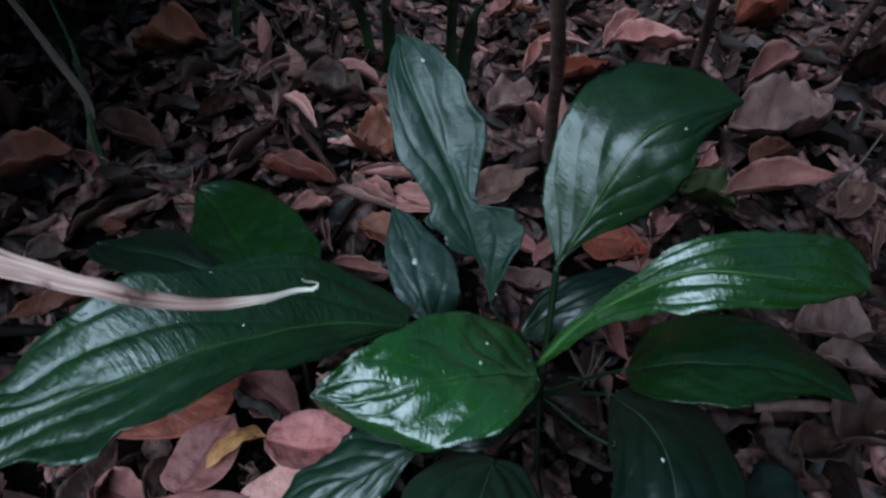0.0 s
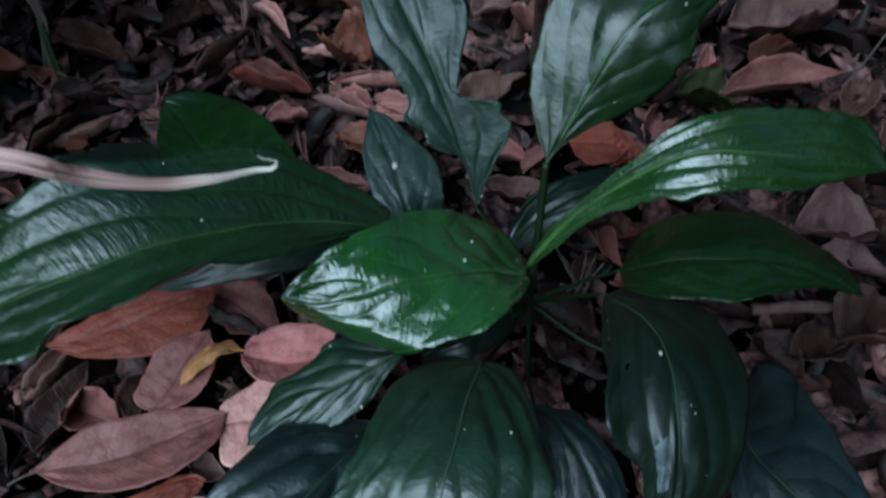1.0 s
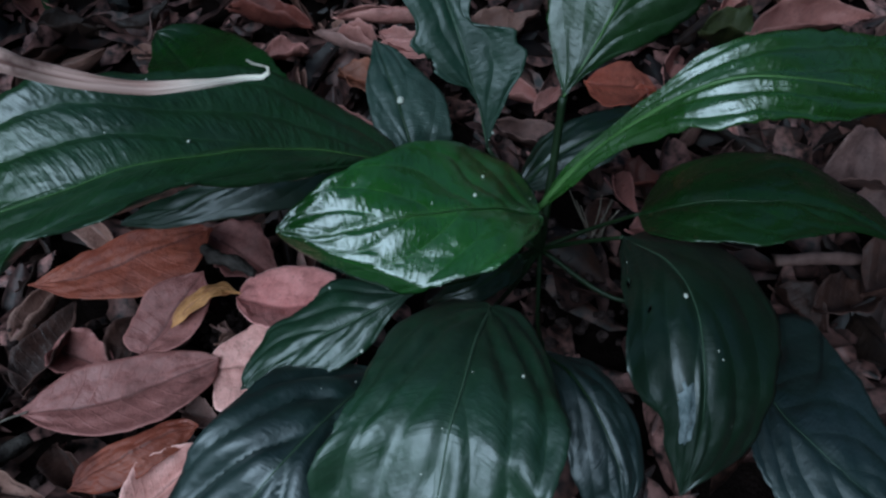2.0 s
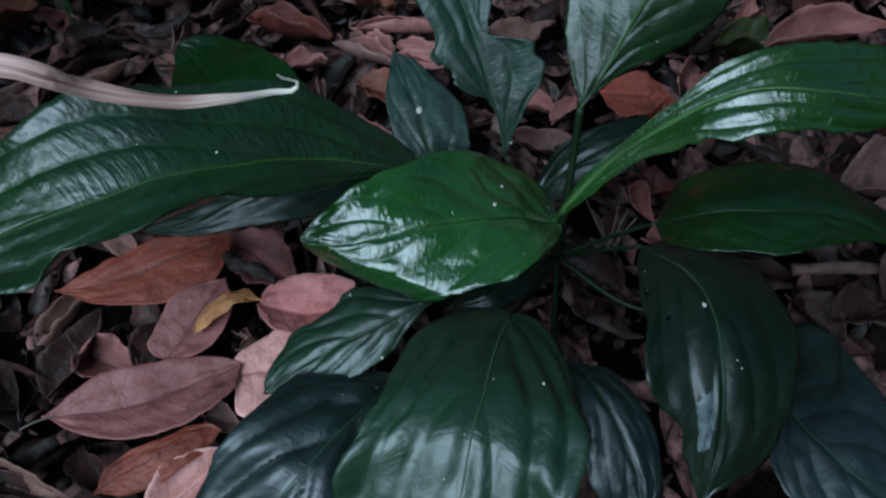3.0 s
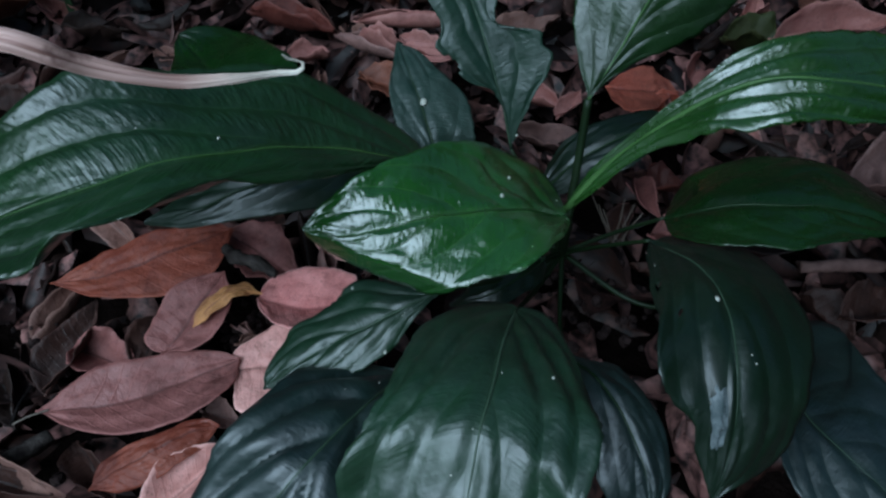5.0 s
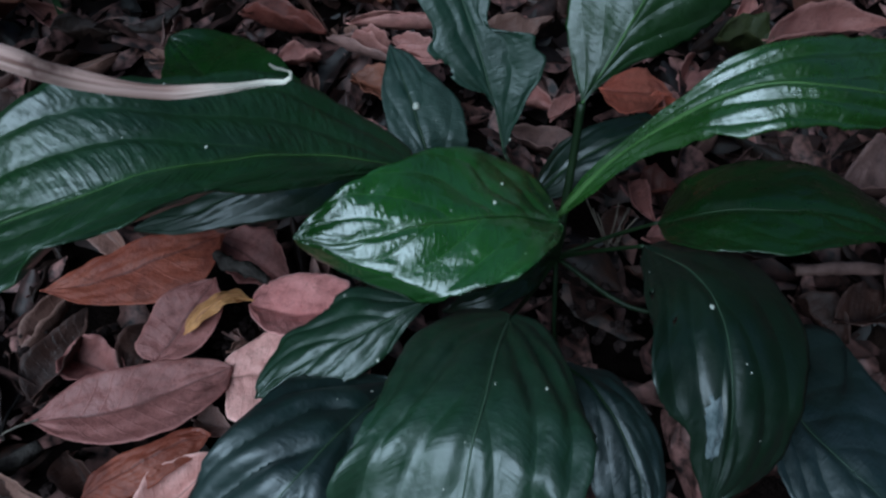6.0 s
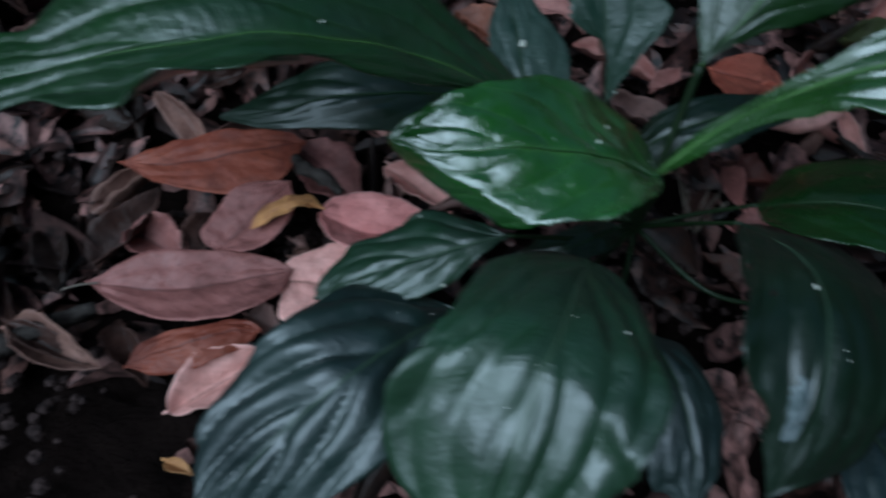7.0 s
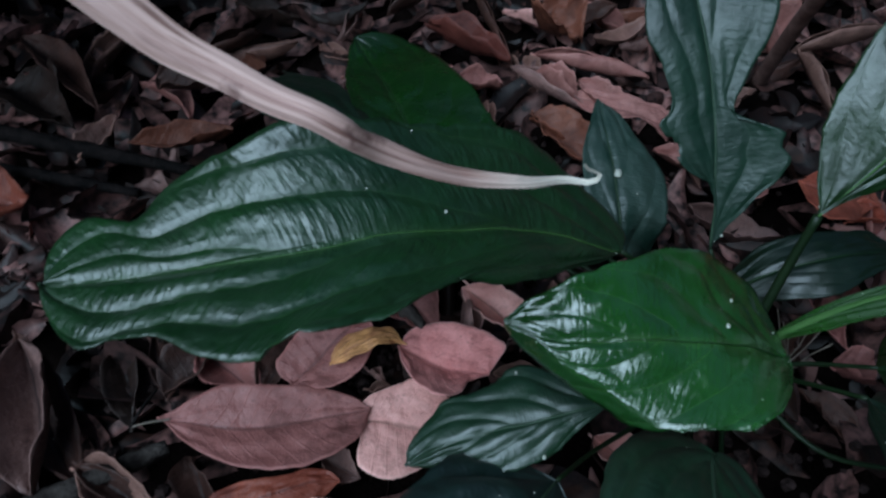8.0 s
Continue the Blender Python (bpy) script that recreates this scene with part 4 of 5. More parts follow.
    shaped([(-0.142, 0.113, 0.01), (-0.131, 0.12, 0.015), (-0.119, 0.126, 0.018), (-0.108, 0.133, 0.02), (-0.097, 0.141, 0.018), (-0.085, 0.146, 0.014)],
        [(1, 0), (5, -1), (10, -2), (12, -1), (13, 0), (12, 0), (10, 2), (5, 2), (1, 0)],
        [(1, -1), (6, -3), (9, -4), (10, -3), (9, -1), (7, 1), (7, 1), (5, 1), (2, 0)],
        [-25, -25, -25], [-8, -8, -8], 'rust', 'orange-brown ribbed dry leaf', seed=7)
    shaped([(0.142, 0.419, 0.02), (0.152, 0.415, 0.021), (0.162, 0.413, 0.022), (0.173, 0.412, 0.022), (0.184, 0.413, 0.021), (0.195, 0.414, 0.02)],
        [(3, 0), (11, 1), (24, -1), (32, -4), (34, -10), (27, -9), (16, -7), (8, -4), (2, -1)],
        [(1, 0), (6, -2), (13, -3), (18, -1), (23, 3), (18, 4), (12, 3), (6, 2), (1, 0)],
        [12], [16], 'orange', 'bright orange-red dry leaf under a stem', seed=8)
    shaped([(-0.024, 0.459, 0.016), (-0.006, 0.455, 0.018), (0.011, 0.451, 0.02), (0.028, 0.447, 0.022), (0.045, 0.442, 0.021), (0.061, 0.437, 0.02)],
        [(1, 0), (3, 1), (7, 3), (12, 4), (13, 5), (13, 7), (12, 7), (9, 7), (4, 8), (5, 10), (12, 10), (14, 7), (3, 1), (0, 0), (0, 0)],
        [(1, 0), (2, 0), (5, 0), (9, -1), (11, 0), (12, 1), (14, 2), (14, 4), (14, 4), (15, 4), (14, 5), (13, 6), (10, 6), (4, 2), (1, 1)],
        [8], [14], 'dullpink', 'pink dry leaf with a torn end', seed=9)
    fallen(-0.096, 0.125, 0.006, 0.055, 0.026, 47, "palepink", .4, .03, "pink dry leaf under the green plant")
    fallen(-0.088, 0.160, 0.006, 0.021, 0.017, -10, "mauve", .8, .05, "small mauve-grey dead leaf")
    fallen(-0.086, 0.265, 0.008, 0.058, 0.037, -31, "rose", .5, .05, "dull pink-brown dry leaf")
    fallen(-0.180, 0.198, 0.006, 0.055, 0.030, 79, "brown", 1.0, .05, "upright-edged pale brown dry leaf")
    fallen(-0.199, 0.181, 0.004, 0.040, 0.010, -49, "brown", 1.6, .05, "narrow curled brown dead leaf")
    fallen(-0.241, 0.142, 0.01, 0.084, 0.033, -49, "mauve", .8, .04, "mauve-brown leathery dead leaf")
    fallen(-0.181, 0.118, 0.012, 0.047, 0.014, -12, "brown", 1.1, .08, "pointed pale brown curled leaf")
    fallen(-0.208, 0.167, 0.004, 0.047, 0.020, -46, "dark", .8, .05, "dark brown curled dead leaf")
    fallen(-0.161, 0.192, 0.002, 0.043, 0.027, -21, "rose", .8, .05, "rose-brown dead leaf half covered by others")
    fallen(-0.141, 0.201, 0.004, 0.037, 0.023, -96, "brown", 1.0, .03, "brown dead leaf half covered by others")
    fallen(-0.341, 0.252, 0.012, 0.035, 0.043, 22, "rust", .7, .05, "rust-orange rounded dry leaf")
    fallen(-0.317, 0.321, 0.012, 0.042, 0.021, 88, "palebrown", 1.0, .06, "small pale brown curled leaf")
    fallen(-0.266, 0.337, 0.008, 0.063, 0.026, 32, "russet", .9, .05, "russet narrow dry leaf")
    fallen(-0.370, 0.363, 0.008, 0.100, 0.031, -25, "brown", .8, .05, "grey-brown crumpled dead leaf")
    fallen(-0.291, 0.381, 0.008, 0.037, 0.037, 10, "brown", .9, .05, "grey-brown crumpled dead leaf")
    fallen(-0.373, 0.338, 0.004, 0.072, 0.047, -15, "dark", .6, .05, "dark brown dead leaf")
    fallen(-0.010, 0.495, 0.014, 0.086, 0.032, -5, "dullpink", 2.6, .02, "pale dullpink dry leaf rolled into a tube")
    fallen(-0.034, 0.459, 0.012, 0.068, 0.027, -16, "mauve", 2.2, .06, "mauve-brown shrivelled leaf")
    fallen(-0.018, 0.413, 0.012, 0.056, 0.037, -33, "russet", .5, .03, "ochre-brown dry leaf beside a dusty green leaf")
    fallen(-0.106, 0.488, 0.014, 0.070, 0.035, -10, "red", 1.2, .05, "red-brown dry leaf, edges curled up")
    fallen(-0.088, 0.449, 0.012, 0.034, 0.027, 11, "dullpink", .8, .05, "small pale dullpink dry leaf")
    fallen(-0.026, 0.557, 0.01, 0.070, 0.034, 40, "brown", 1.0, .05, "brown curled dead leaf")
    fallen(0.191, 0.602, 0.014, 0.093, 0.029, 33, "palebrown", 2.6, .02, "pale brown leaf rolled into a tube")
    fallen(0.166, 0.532, 0.012, 0.076, 0.023, -66, "palebrown", 2.6, .03, "pale brown leaf rolled into a tube")
    fallen(0.189, 0.406, 0.01, 0.025, 0.021, 24, "orange", .9, .05, "small orange dry leaf")
    fallen(0.174, 0.331, 0.012, 0.025, 0.029, 17, "red", .8, .06, "small red dry leaf near the crown")
    fallen(0.159, 0.318, 0.01, 0.036, 0.019, -64, "rose", 1.4, .05, "rose-brown curled leaf near the crown")
    fallen(0.171, 0.289, 0.008, 0.023, 0.024, -10, "rose", .7, .05, "small rose-brown dry leaf near the crown")
    fallen(0.329, 0.494, 0.014, 0.111, 0.046, 19, "dullpink", 1.1, .07, "pale dullpink dry leaf with a curled tip")
    fallen(0.263, 0.471, 0.014, 0.047, 0.051, -30, "olive", .6, .05, "fallen olive-green leaf on the litter")
    fallen(0.281, 0.525, 0.012, 0.025, 0.029, 3, "dullpink", .8, .05, "small pale dullpink leaf scrap")
    fallen(0.366, 0.586, 0.01, 0.109, 0.088, 7, "mauve", .9, .08, "broad mauve-brown crumpled dead leaf")
    fallen(0.323, 0.334, 0.012, 0.055, 0.057, -11, "mauve", .5, .06, "rounded mauve-brown dry leaf")
    fallen(0.273, 0.758, 0.014, 0.111, 0.046, 10, "dullpink", .5, .05, "pink dry leaf behind the plant")
    fallen(0.174, 0.679, 0.016, 0.089, 0.047, 49, "redorange", .9, .05, "bright red-orange dry leaf")
    fallen(0.083, 0.480, 0.014, 0.073, 0.048, 34, "palebrown", .6, .06, "pinkish-brown dry leaf behind the plant")
    fallen(0.004, 0.462, 0.012, 0.047, 0.028, -24, "dullpink", .9, .05, "pink narrow dry leaf")
    fallen(-0.041, 0.534, 0.014, 0.049, 0.063, -37, "russet", 1.0, .06, "russet dry leaf with raised edges")
    fallen(-0.033, 0.463, 0.012, 0.038, 0.027, -21, "dullpink", 1.6, .05, "pinkish shrivelled leaf")
    fallen(-0.029, 0.422, 0.008, 0.030, 0.032, -33, "russet", .7, .05, "ochre dead leaf behind the plant")
    fallen(-0.039, 0.378, 0.01, 0.051, 0.019, -4, "dullpink", 1.5, .04, "pink narrow curled leaf")
    fallen(-0.097, 0.633, 0.012, 0.071, 0.058, -13, "brown", .9, .06, "brown dry leaf")
    fallen(-0.353, 0.483, 0.016, 0.080, 0.050, 30, "russet", .7, .06, "orange-brown dry leaf in shade")
    fallen(0.424, 0.834, 0.012, 0.080, 0.067, 22, "redorange", .8, .06, "orange-red dry leaf further off")
    fallen(0.238, 0.781, 0.012, 0.108, 0.039, 57, "dullpink", 1.2, .05, "pale dullpink curled leaf")
    fallen(0.123, 0.723, 0.012, 0.098, 0.028, 72, "dullpink", 1.3, .05, "pink curled leaf")
    fallen(0.089, 0.836, 0.012, 0.044, 0.057, 42, "dullpink", .9, .05, "small pale leaf further off")
    fallen(0.126, 0.587, 0.008, 0.033, 0.052, -62, "dullpink", .9, .05, "pink dry leaf")
    fallen(0.097, 0.622, 0.01, 0.062, 0.060, 41, "mauve", .9, .06, "mauve-pink crumpled leaf")
    # these right-hand leaves are browner: the shade there is put into their colour
    fallen(0.316, 0.251, 0.012, 0.051, 0.046, 17, "brown", .6, .05, "broad brown dry leaf")
    fallen(0.284, 0.239, 0.008, 0.050, 0.031, 17, "brown", .8, .05, "brown dry leaf")
    fallen(0.255, 0.236, 0.004, 0.037, 0.028, -48, "brown", .9, .05, "brown dry leaf")
    fallen(-0.299, 0.721, 0.012, 0.084, 0.072, 8, "russet", .9, .06, "russet dry leaf in shade")
    fallen(-0.096, 0.525, 0.012, 0.093, 0.020, -54, "brown", 2.6, .03, "brown leaf rolled into a tube")
    fallen(-0.126, 0.540, 0.012, 0.088, 0.017, -69, "brown", 2.6, .03, "brown leaf rolled into a tube")
    fallen(-0.161, 0.541, 0.01, 0.081, 0.033, 70, "brown", 2.2, .05, "brown curled dead leaf")
    fallen(-0.280, 0.546, 0.008, 0.104, 0.045, -36, "brown", .8, .05, "brown dead leaf in shade")
    fallen(-0.414, 0.557, 0.01, 0.067, 0.082, 76, "palebrown", .8, .05, "pale brown dead leaf in shade")
    fallen(0.116, 0.408, 0.008, 0.036, 0.019, 58, "dullpink", .9, .05, "small pink leaf near the stems")
    fallen(0.397, 0.479, 0.008, 0.070, 0.039, 44, "palebrown", .7, .06, "pale brown dry leaf")
    fallen(0.392, 0.706, 0.012, 0.098, 0.045, 38, "dullpink", 1.3, .06, "pale curled leaf")
    fallen(0.520, 0.717, 0.008, 0.056, 0.115, -38, "brown", .7, .06, "brown dry leaf")
    fallen(0.346, 0.542, 0.012, 0.056, 0.037, 32, "russet", 1.0, .05, "russet-brown dry leaf")
    fallen(0.331, 0.309, 0.004, 0.046, 0.030, -23, "mauve", 1.0, .05, "mauve-brown dead leaf")
    fallen(-0.031, 0.271, 0.006, 0.051, 0.026, -28, "palepink", 1.0, .05, "pale pink torn dry leaf")
    fallen(0.048, 0.206, 0.006, 0.034, 0.020, -15, "palepink", 1.2, .03, "pale pink dry leaf under the green plant")
    fallen(-0.099, 0.080, 0.004, 0.014, 0.007, -13, "ochre", .8, .05, "small ochre leaf scrap on bare soil")
    fallen(-0.243, 0.144, 0.004, 0.090, 0.029, -42, "brown", .7, .05, "brown leathery dead leaf in shade")
    fallen(-0.086, 0.210, 0.01, 0.011, 0.011, -18, "mauve", 2.4, .05, "shrivelled mauve-grey leaf lump between pink leaves")
    fallen(-0.082, 0.204, 0.008, 0.012, 0.012, 12, "palebrown", 2.4, .05, "shrivelled grey-pink leaf lump between pink leaves")
    fallen(-0.176, 0.116, 0.012, 0.058, 0.024, -12, "palebrown", 1.2, .06, "pale brown crumpled leaf with a stalk")


fallen_leaves()


def bare(x, y):
    """Below 1 within the patch of bare soil."""
    return math.hypot((x + 0.172) / 0.080, (y - 0.060) / 0.050)


def litter_carpet():
    """The many other leaves of the carpet, each an object, on a few shared shapes."""
    rnd = random.Random(5)
    # Light put into leaf colour: dark set for shaded litter, pale set for lit
    shade = ["brown", "dark", "palebrown", "dark", "mauve", "dark", "brown"]
    kinds = ["dullpink", "palebrown", "palepink", "russet", "dullpink", "palebrown", "mauve", "palebrown", "dullpink", "palepink", "brown", "mauve", "dullpink"]
    words = {"brown": "brown", "palebrown": "grey-brown", "dark": "dark brown", "mauve": "mauve-brown", "russet": "russet", "dullpink": "dull pink", "palepink": "pale pink"}
    shapes = []
    for k in range(44):
        colour = shade[k % len(shade)] if k < 14 else kinds[k % len(kinds)]
        length = rnd.uniform(0.032, 0.075)
        me = dead_leaf_mesh("dead_leaf", length, length * rnd.uniform(0.28, 0.5), rnd.choice((0.7, 1.0, 1.4, 1.9, 2.6)), rnd.uniform(-0.10, 0.16), 200 + k, 19, 11, crumple=1.7)
        me.materials.append(DEAD[colour])
        shapes.append((me, length, words[colour]))
    made = 0
    while made < 300:
        x, y = rnd.uniform(-0.62, 0.70), rnd.uniform(0.02, 1.05)
        if abs(x - 0.03) > 0.22 + 0.52 * y:
            continue
        # this zone gets the paler leaves in place of stronger light
        lit_ground = y > 0.33 and -0.12 < x < 0.24
        me, length, word = rnd.choice(shapes[14:] if lit_ground or rnd.random() < 0.12 else shapes[:14])
        near = any(math.hypot(x - hx, y - hy) < 0.40 * hl for hx, hy, hl in TAKEN)
        if near or ((x - 0.105) / 0.06) ** 2 + ((y - 0.215) / 0.075) ** 2 < 1 or bare(x, y) < 1.25:
            continue
        flip = 180 if rnd.random() < 0.35 else 0
        m = pose(x, y, rnd.uniform(-0.012, 0.006) + hump(x, y) + (0.006 if flip else 0), rnd.uniform(-34, 34) + flip, rnd.uniform(-28, 28), rnd.uniform(0, 360))
        if math.hypot(x + 0.066, y - 0.144) < 0.02:
            continue
        ob = new("dead_leaf", me)
        ob.matrix_world = m
        thicken(ob, 0.0004)
        tagged(ob, f"{word} dry fallen leaf in the litter carpet", "dead leaf", "fallen leaves")
        made += 1


litter_carpet()


def litter_bits():
    """Decayed scraps below the leaves, and the carpet further off."""
    rnd = random.Random(11)
    verts, faces = [], []

    def scrap(x, y, z, length, width):
        k = len(verts)
        m = pose(x, y, z, rnd.uniform(-35, 35), rnd.uniform(-30, 30), rnd.uniform(0, 360))
        roll, bow, skew = rnd.uniform(-1.5, 1.5), rnd.uniform(-0.25, 0.25), rnd.uniform(0.7, 1.4)
        for i in range(7):
            u = i / 6
            w = 0.5 * width * (math.sin(math.pi * (0.03 + 0.94 * u) ** skew) ** 0.95) * rnd.uniform(0.78, 1.15)
            for v in (-1, -0.5, 0, 0.5, 1):
                verts.append(tuple(m @ Vector(((u - 0.5) * length, w * math.sin(1.1 * v), roll * w * v * v + rnd.uniform(-0.10, 0.10) * width * abs(v) + bow * length * (2 * u - 1) ** 2))))
        faces.extend(tuple(k + c for c in q) for q in grid_faces(7, 5))

    for _ in range(7500):
        x, y = rnd.uniform(-0.8, 0.95), rnd.uniform(-0.15, 1.3)
        if bare(x, y) < 1.0:
            continue
        n = rnd.choice((0.02, 0.03, 0.042, 0.055, 0.065)) * rnd.uniform(0.8, 1.2)
        under = any(math.hypot(x - hx, y - hy) < 0.02 + 0.4 * hl for hx, hy, hl in TAKEN[:9])
        scrap(x, y, (-0.034 if under else -0.018) + hump(x, y) + rnd.uniform(0, 0.014), n, n * rnd.uniform(0.3, 0.6))
    for _ in range(12000):
        x, y = rnd.gauss(0.07, 0.95), rnd.gauss(0.57, 0.95)
        n = rnd.uniform(0.045, 0.085)
        if abs(x - 0.075) < 0.80 and abs(y - 0.575) < 0.66:
            continue
        scrap(x, y, -0.014 + hump(x, y) + rnd.uniform(0, 0.014), n, n * rnd.uniform(0.3, 0.55))
    ob = mesh_object("leaf_litter", verts, faces, BITS)
    tagged(ob, "decayed brown leaf scraps covering the soil", "leaf litter", kind="stuff")


litter_bits()


def soil_crumbs():
    """Loose lumps of earth and rotten bark in the gaps between the leaves."""
    rnd = random.Random(23)
    verts, faces = [], []
    spots = [(-0.089, 0.213, 0.016, 46), (-0.20, 0.07, 0.05, 90), (-0.22, 0.19, 0.05, 60), (0.06, 0.42, 0.12, 90), (0.118, 0.243, 0.035, 60)]
    for sx, sy, spread, count in spots:
        for _ in range(count):
            x, y = rnd.gauss(sx, spread * 0.6), rnd.gauss(sy, spread * 0.6)
            r = rnd.uniform(0.0012, 0.0042)
            k, z = len(verts), hump(x, y) + rnd.uniform(-0.012, 0.004)
            for i in range(5):
                for j in range(7):
                    w, h = 2 * math.pi * j / 7, math.pi * i / 4
                    b = r * (1 + 0.5 * noise.noise(Vector((x * 900 + math.cos(w) * 1.3, y * 900 + math.sin(w) * 1.3, h))))
                    verts.append((x + b * math.sin(h) * math.cos(w), y + b * math.sin(h) * math.sin(w), z + 0.8 * b * math.cos(h)))
            faces.extend(tuple(k + c for c in q) for q in grid_faces(5, 7, True))
    ob = mesh_object("soil_crumbs", verts, faces, CRUMB, smooth=False)
    tagged(ob, "dark crumbs of earth and rotten bark between leaves", "soil", kind="stuff")


soil_crumbs()


# ---- unseen sapling, added to shade the right-hand litter ----
def build_shade_sapling():
    rnd = random.Random(17)
    # Not a plant of the place: it only blocks light from above right
    tree = new("sapling")
    tree.location = (0.80, -0.30, -0.02)
    tagged(tree, "unseen sapling added so its leafy bough shades the right side", "sapling")
    tube("trunk", [(0, 0, 0), (-0.02, 0.01, 0.4), (-0.03, 0.02, 0.9), (0.0, 0.03, 1.5)], [0.014, 0.011, 0.006], STEM_BROWN, tree, 24, 9, 0.1)
    me = dead_leaf_mesh("leaf", 0.11, 0.058, 0.4, -0.06, 77, 13, 7)
    me.materials.append(GRASS)
    for k in range(6):
        y = -0.15 + 0.13 * k
        tip = (-0.72 + 0.02 * k, y + 0.30, 0.56 + rnd.uniform(-0.02, 0.05))
        line = [(-0.025, 0.015, 0.60 + 0.05 * k), (-0.25, 0.3 * y + 0.1, 0.66), (-0.5, 0.7 * y + 0.2, 0.62), tip]
        tube("branch", line, [0.005, 0.0035, 0.0015], STEM_BROWN, tree, 20, 6)
        run, _, _ = glide(line, 16)
        for p in run[3:]:
            for side in (-1, 1):
                leaf = new("leaf", me)
                leaf.parent = tree
                leaf.matrix_local = pose(p[0] - 0.02, p[1] + side * 0.045, p[2] - rnd.uniform(0, 0.03), rnd.uniform(-20, 20), rnd.uniform(-15, 25), 90 * side + rnd.uniform(10, 60) * side + 90)


build_shade_sapling()


# ---- sticks, stems and grass ----
def stick(points, radii, material, name, label, category, knobs=0.35, sides=9):
    ob = tube(name, points, radii, material, None, 30, sides, knobs)
    tagged(ob, label, category)
    return ob


def grass_blade(points, width, material, label, name="grass_blade", category="grass blade"):
    tagged(ribbon(name, points, width, material), label, category)


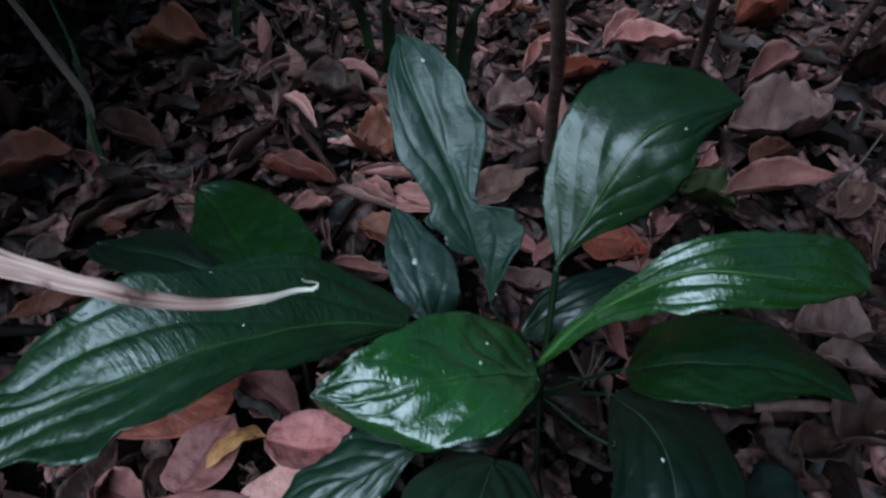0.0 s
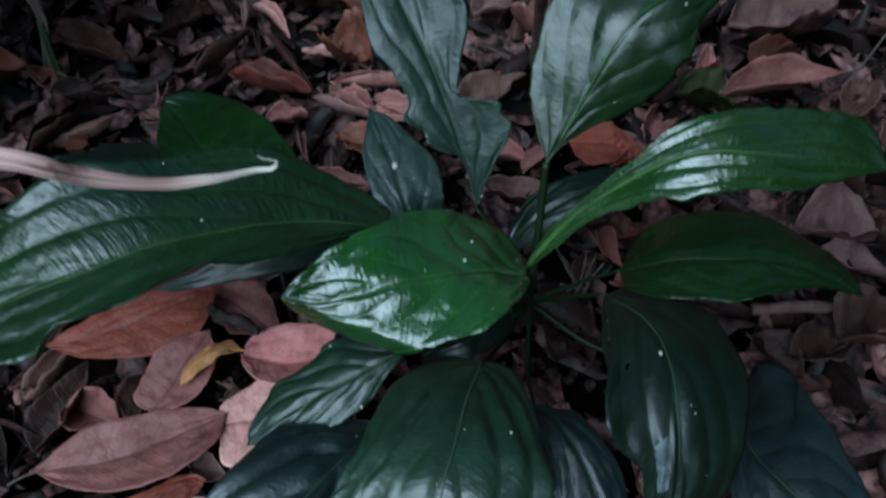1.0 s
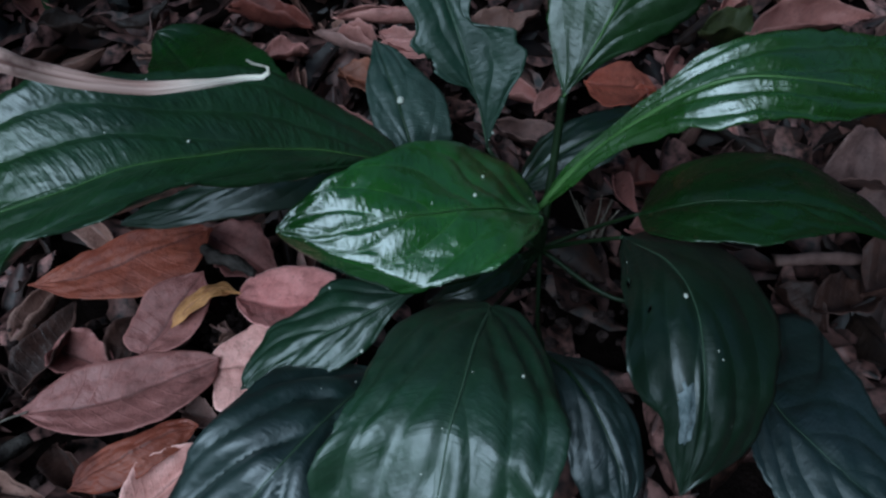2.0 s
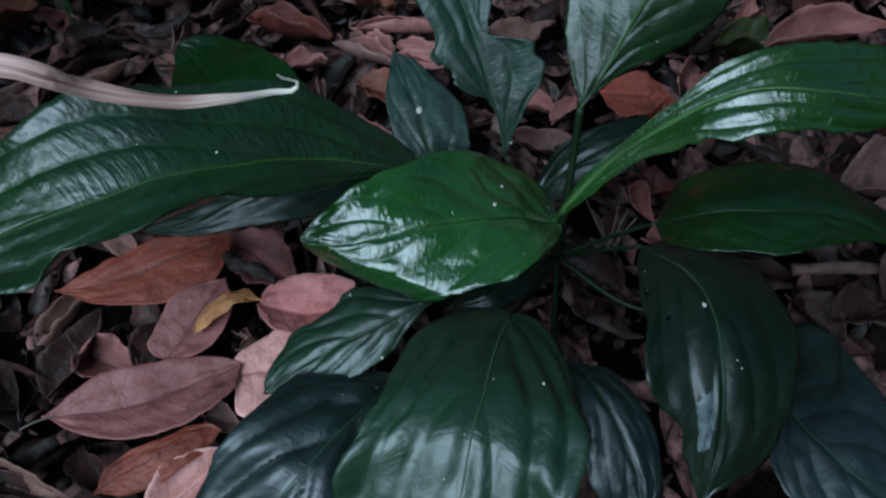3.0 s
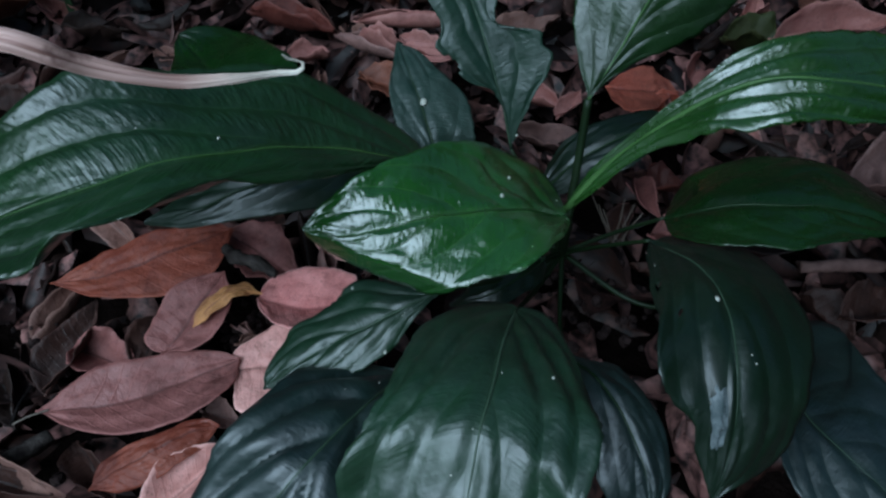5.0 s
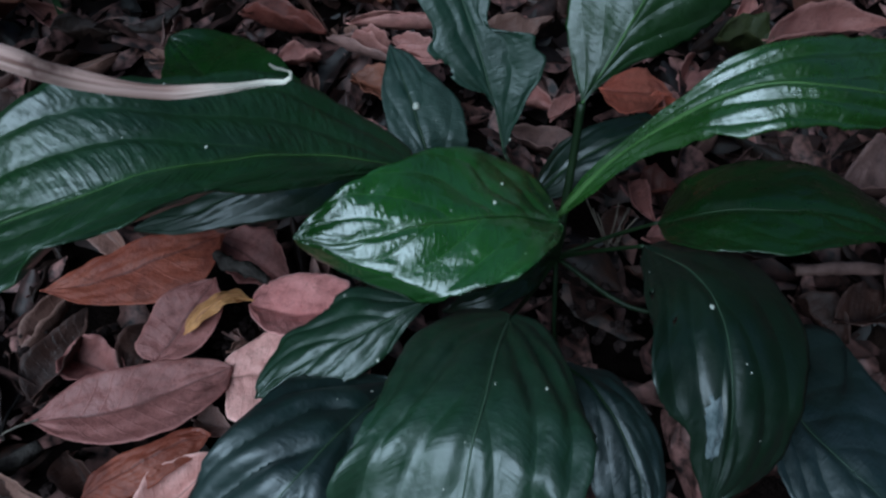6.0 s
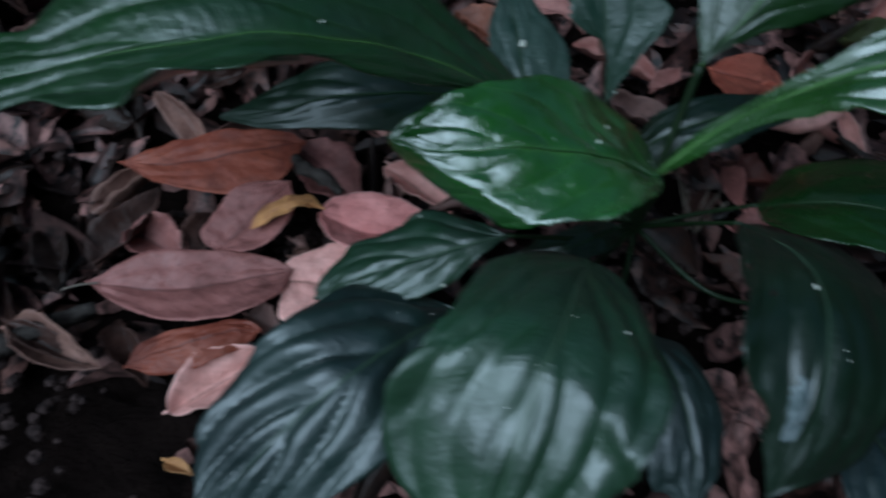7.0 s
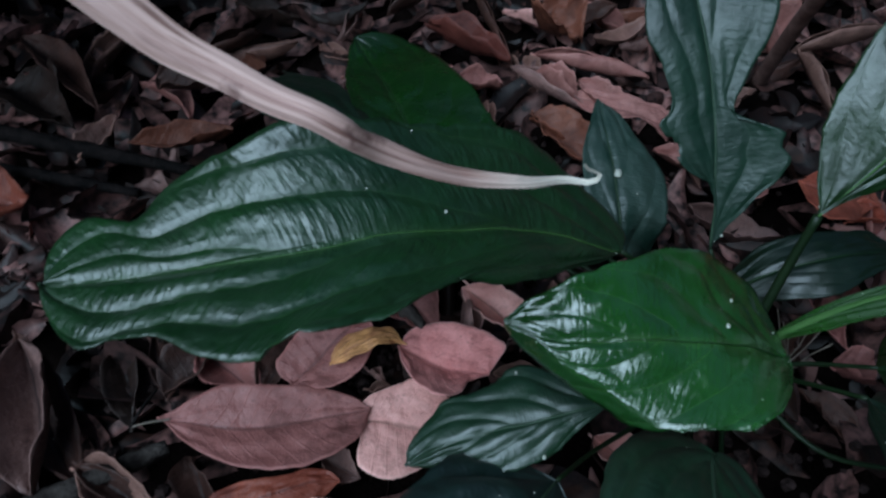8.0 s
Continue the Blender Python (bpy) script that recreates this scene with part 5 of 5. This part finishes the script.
def build_sticks():
    stick([(0.132, 0.567, -0.02), (0.125, 0.535, 0.05), (0.112, 0.47, 0.14), (0.09, 0.385, 0.25), (0.06, 0.30, 0.42)], [0.006, 0.0052, 0.0045], STEM_BROWN, "woody_stem", "brown woody stem rising from the litter", "stem", 0.15)
    stick([(0.329, 0.759, -0.02), (0.31, 0.71, 0.05), (0.264, 0.60, 0.15), (0.22, 0.50, 0.30)], [0.006, 0.005], STEM_BROWN, "woody_stem", "dark thin woody stem behind the plant", "stem", 0.15)
    stick([(0.52, 0.80, -0.02), (0.505, 0.76, 0.06), (0.47, 0.66, 0.22)], [0.005, 0.004], STEM_BROWN, "woody_stem", "dark thin woody stem behind the plant", "stem", 0.15)
    stick([(-0.45, 0.285, 0.010), (-0.392, 0.296, 0.012), (-0.32, 0.300, 0.014), (-0.245, 0.308, 0.010)], [0.006, 0.0055, 0.005, 0.0035], BARK, "fallen_stick", "black rotting stick lying on the litter", "stick")
    stick([(-0.43, 0.262, 0.006), (-0.376, 0.270, 0.008), (-0.31, 0.277, 0.010), (-0.27, 0.283, 0.006)], [0.004, 0.0045, 0.004, 0.003], BARK, "fallen_stick", "thin black rotting stick lying on the litter", "stick")
    stick([(-0.265, 0.062, 0.004), (-0.219, 0.097, 0.006), (-0.19, 0.122, 0.009), (-0.172, 0.140, 0.008)], [0.0065, 0.006, 0.0055, 0.004], GREY_BARK, "fallen_stick", "grey mottled stick beside bare soil", "stick")
    stick([(-0.102, 0.247, 0.03), (-0.09, 0.239, 0.033), (-0.079, 0.235, 0.033), (-0.068, 0.23, 0.03)], [0.0030, 0.0042, 0.0036, 0.0026], GREY_BARK, "bark_piece", "small knobbly dark bark piece on pink leaves", "bark", 0.9)
    stick([(0.245, 0.262, 0.012), (0.28, 0.264, 0.014), (0.33, 0.262, 0.012)], [0.0035, 0.004, 0.003], STEM_BROWN, "fallen_stick", "thin brown stick lying on the litter", "stick")
    stick([(0.405, 0.515, 0.004), (0.43, 0.54, 0.012), (0.465, 0.579, 0.022)], [0.0012, 0.001], STRAW, "dry_twig", "thin pale dry twig", "twig", 0.1, 6)
    stick([(-0.176, 0.152, 0.012), (-0.184, 0.147, 0.014), (-0.192, 0.143, 0.012)], [0.0006, 0.0005], STRAW, "dry_twig", "thin pale forked twig beside a rose-brown leaf", "twig", 0.1, 6)
    stick([(-0.192, 0.143, 0.012), (-0.19, 0.151, 0.016), (-0.189, 0.164, 0.014)], [0.0009, 0.0007], BARK, "dry_twig", "thin dark twig end beside a rose-brown leaf", "twig", 0.1, 6)
    grass_blade([(-0.328, 0.525, -0.02), (-0.305, 0.525, 0.04), (-0.299, 0.524, 0.06), (-0.312, 0.525, 0.11), (-0.328, 0.525, 0.16), (-0.36, 0.52, 0.24)], 0.0042, STRAW, "thin dry grey-brown grass blade, bent", "dry_grass")
    grass_blade([(-0.302, 0.509, -0.02), (-0.303, 0.52, 0.04), (-0.306, 0.544, 0.10), (-0.32, 0.56, 0.16)], 0.0028, GRASS, "thin green grass blade")
    grass_blade([(0.04, 0.708, -0.02), (0.045, 0.66, 0.06), (0.058, 0.518, 0.18), (0.06, 0.44, 0.24)], 0.0075, GRASS, "broad green grass blade behind the plant")
    grass_blade([(0.030, 0.705, -0.02), (0.028, 0.66, 0.07), (0.035, 0.55, 0.20)], 0.006, GRASS, "broad green grass blade behind the plant")
    grass_blade([(-0.045, 0.728, -0.02), (-0.04, 0.69, 0.06), (-0.029, 0.59, 0.15), (-0.02, 0.52, 0.22)], 0.0075, GRASS, "broad green grass blade behind the plant")
    grass_blade([(-0.067, 0.747, -0.02), (-0.073, 0.72, 0.06), (-0.089, 0.655, 0.12), (-0.11, 0.60, 0.17)], 0.006, GRASS, "broad green grass blade behind the plant")
    for k, (x, y, dx) in enumerate(((-0.42, 0.72, -0.03), (-0.38, 0.78, 0.04), (-0.25, 0.80, 0.05))):
        grass_blade([(x, y, -0.02), (x + dx * 0.4, y - 0.02, 0.07), (x + dx, y - 0.07, 0.15), (x + 1.8 * dx, y - 0.13, 0.2)], 0.0035, GRASS, "thin green grass blade in shade")
    rnd = random.Random(3)
    tuft = new("fibre_tuft")
    tuft.location = (0.136, 0.282, 0.0)
    tagged(tuft, "tuft of thin pale dead fibres near the crown", "fibres")
    for k in range(9):
        dx, dy = rnd.uniform(-0.02, 0.012), rnd.uniform(-0.01, 0.02)
        tube("fibre", [(rnd.uniform(-0.006, 0.006), rnd.uniform(-0.005, 0.005), 0.002), (dx * 0.5, dy * 0.5, 0.016), (dx, dy, 0.022 + rnd.uniform(0, 0.012))], [0.0005, 0.0003], STRAW, tuft, 8, 5)


build_sticks()
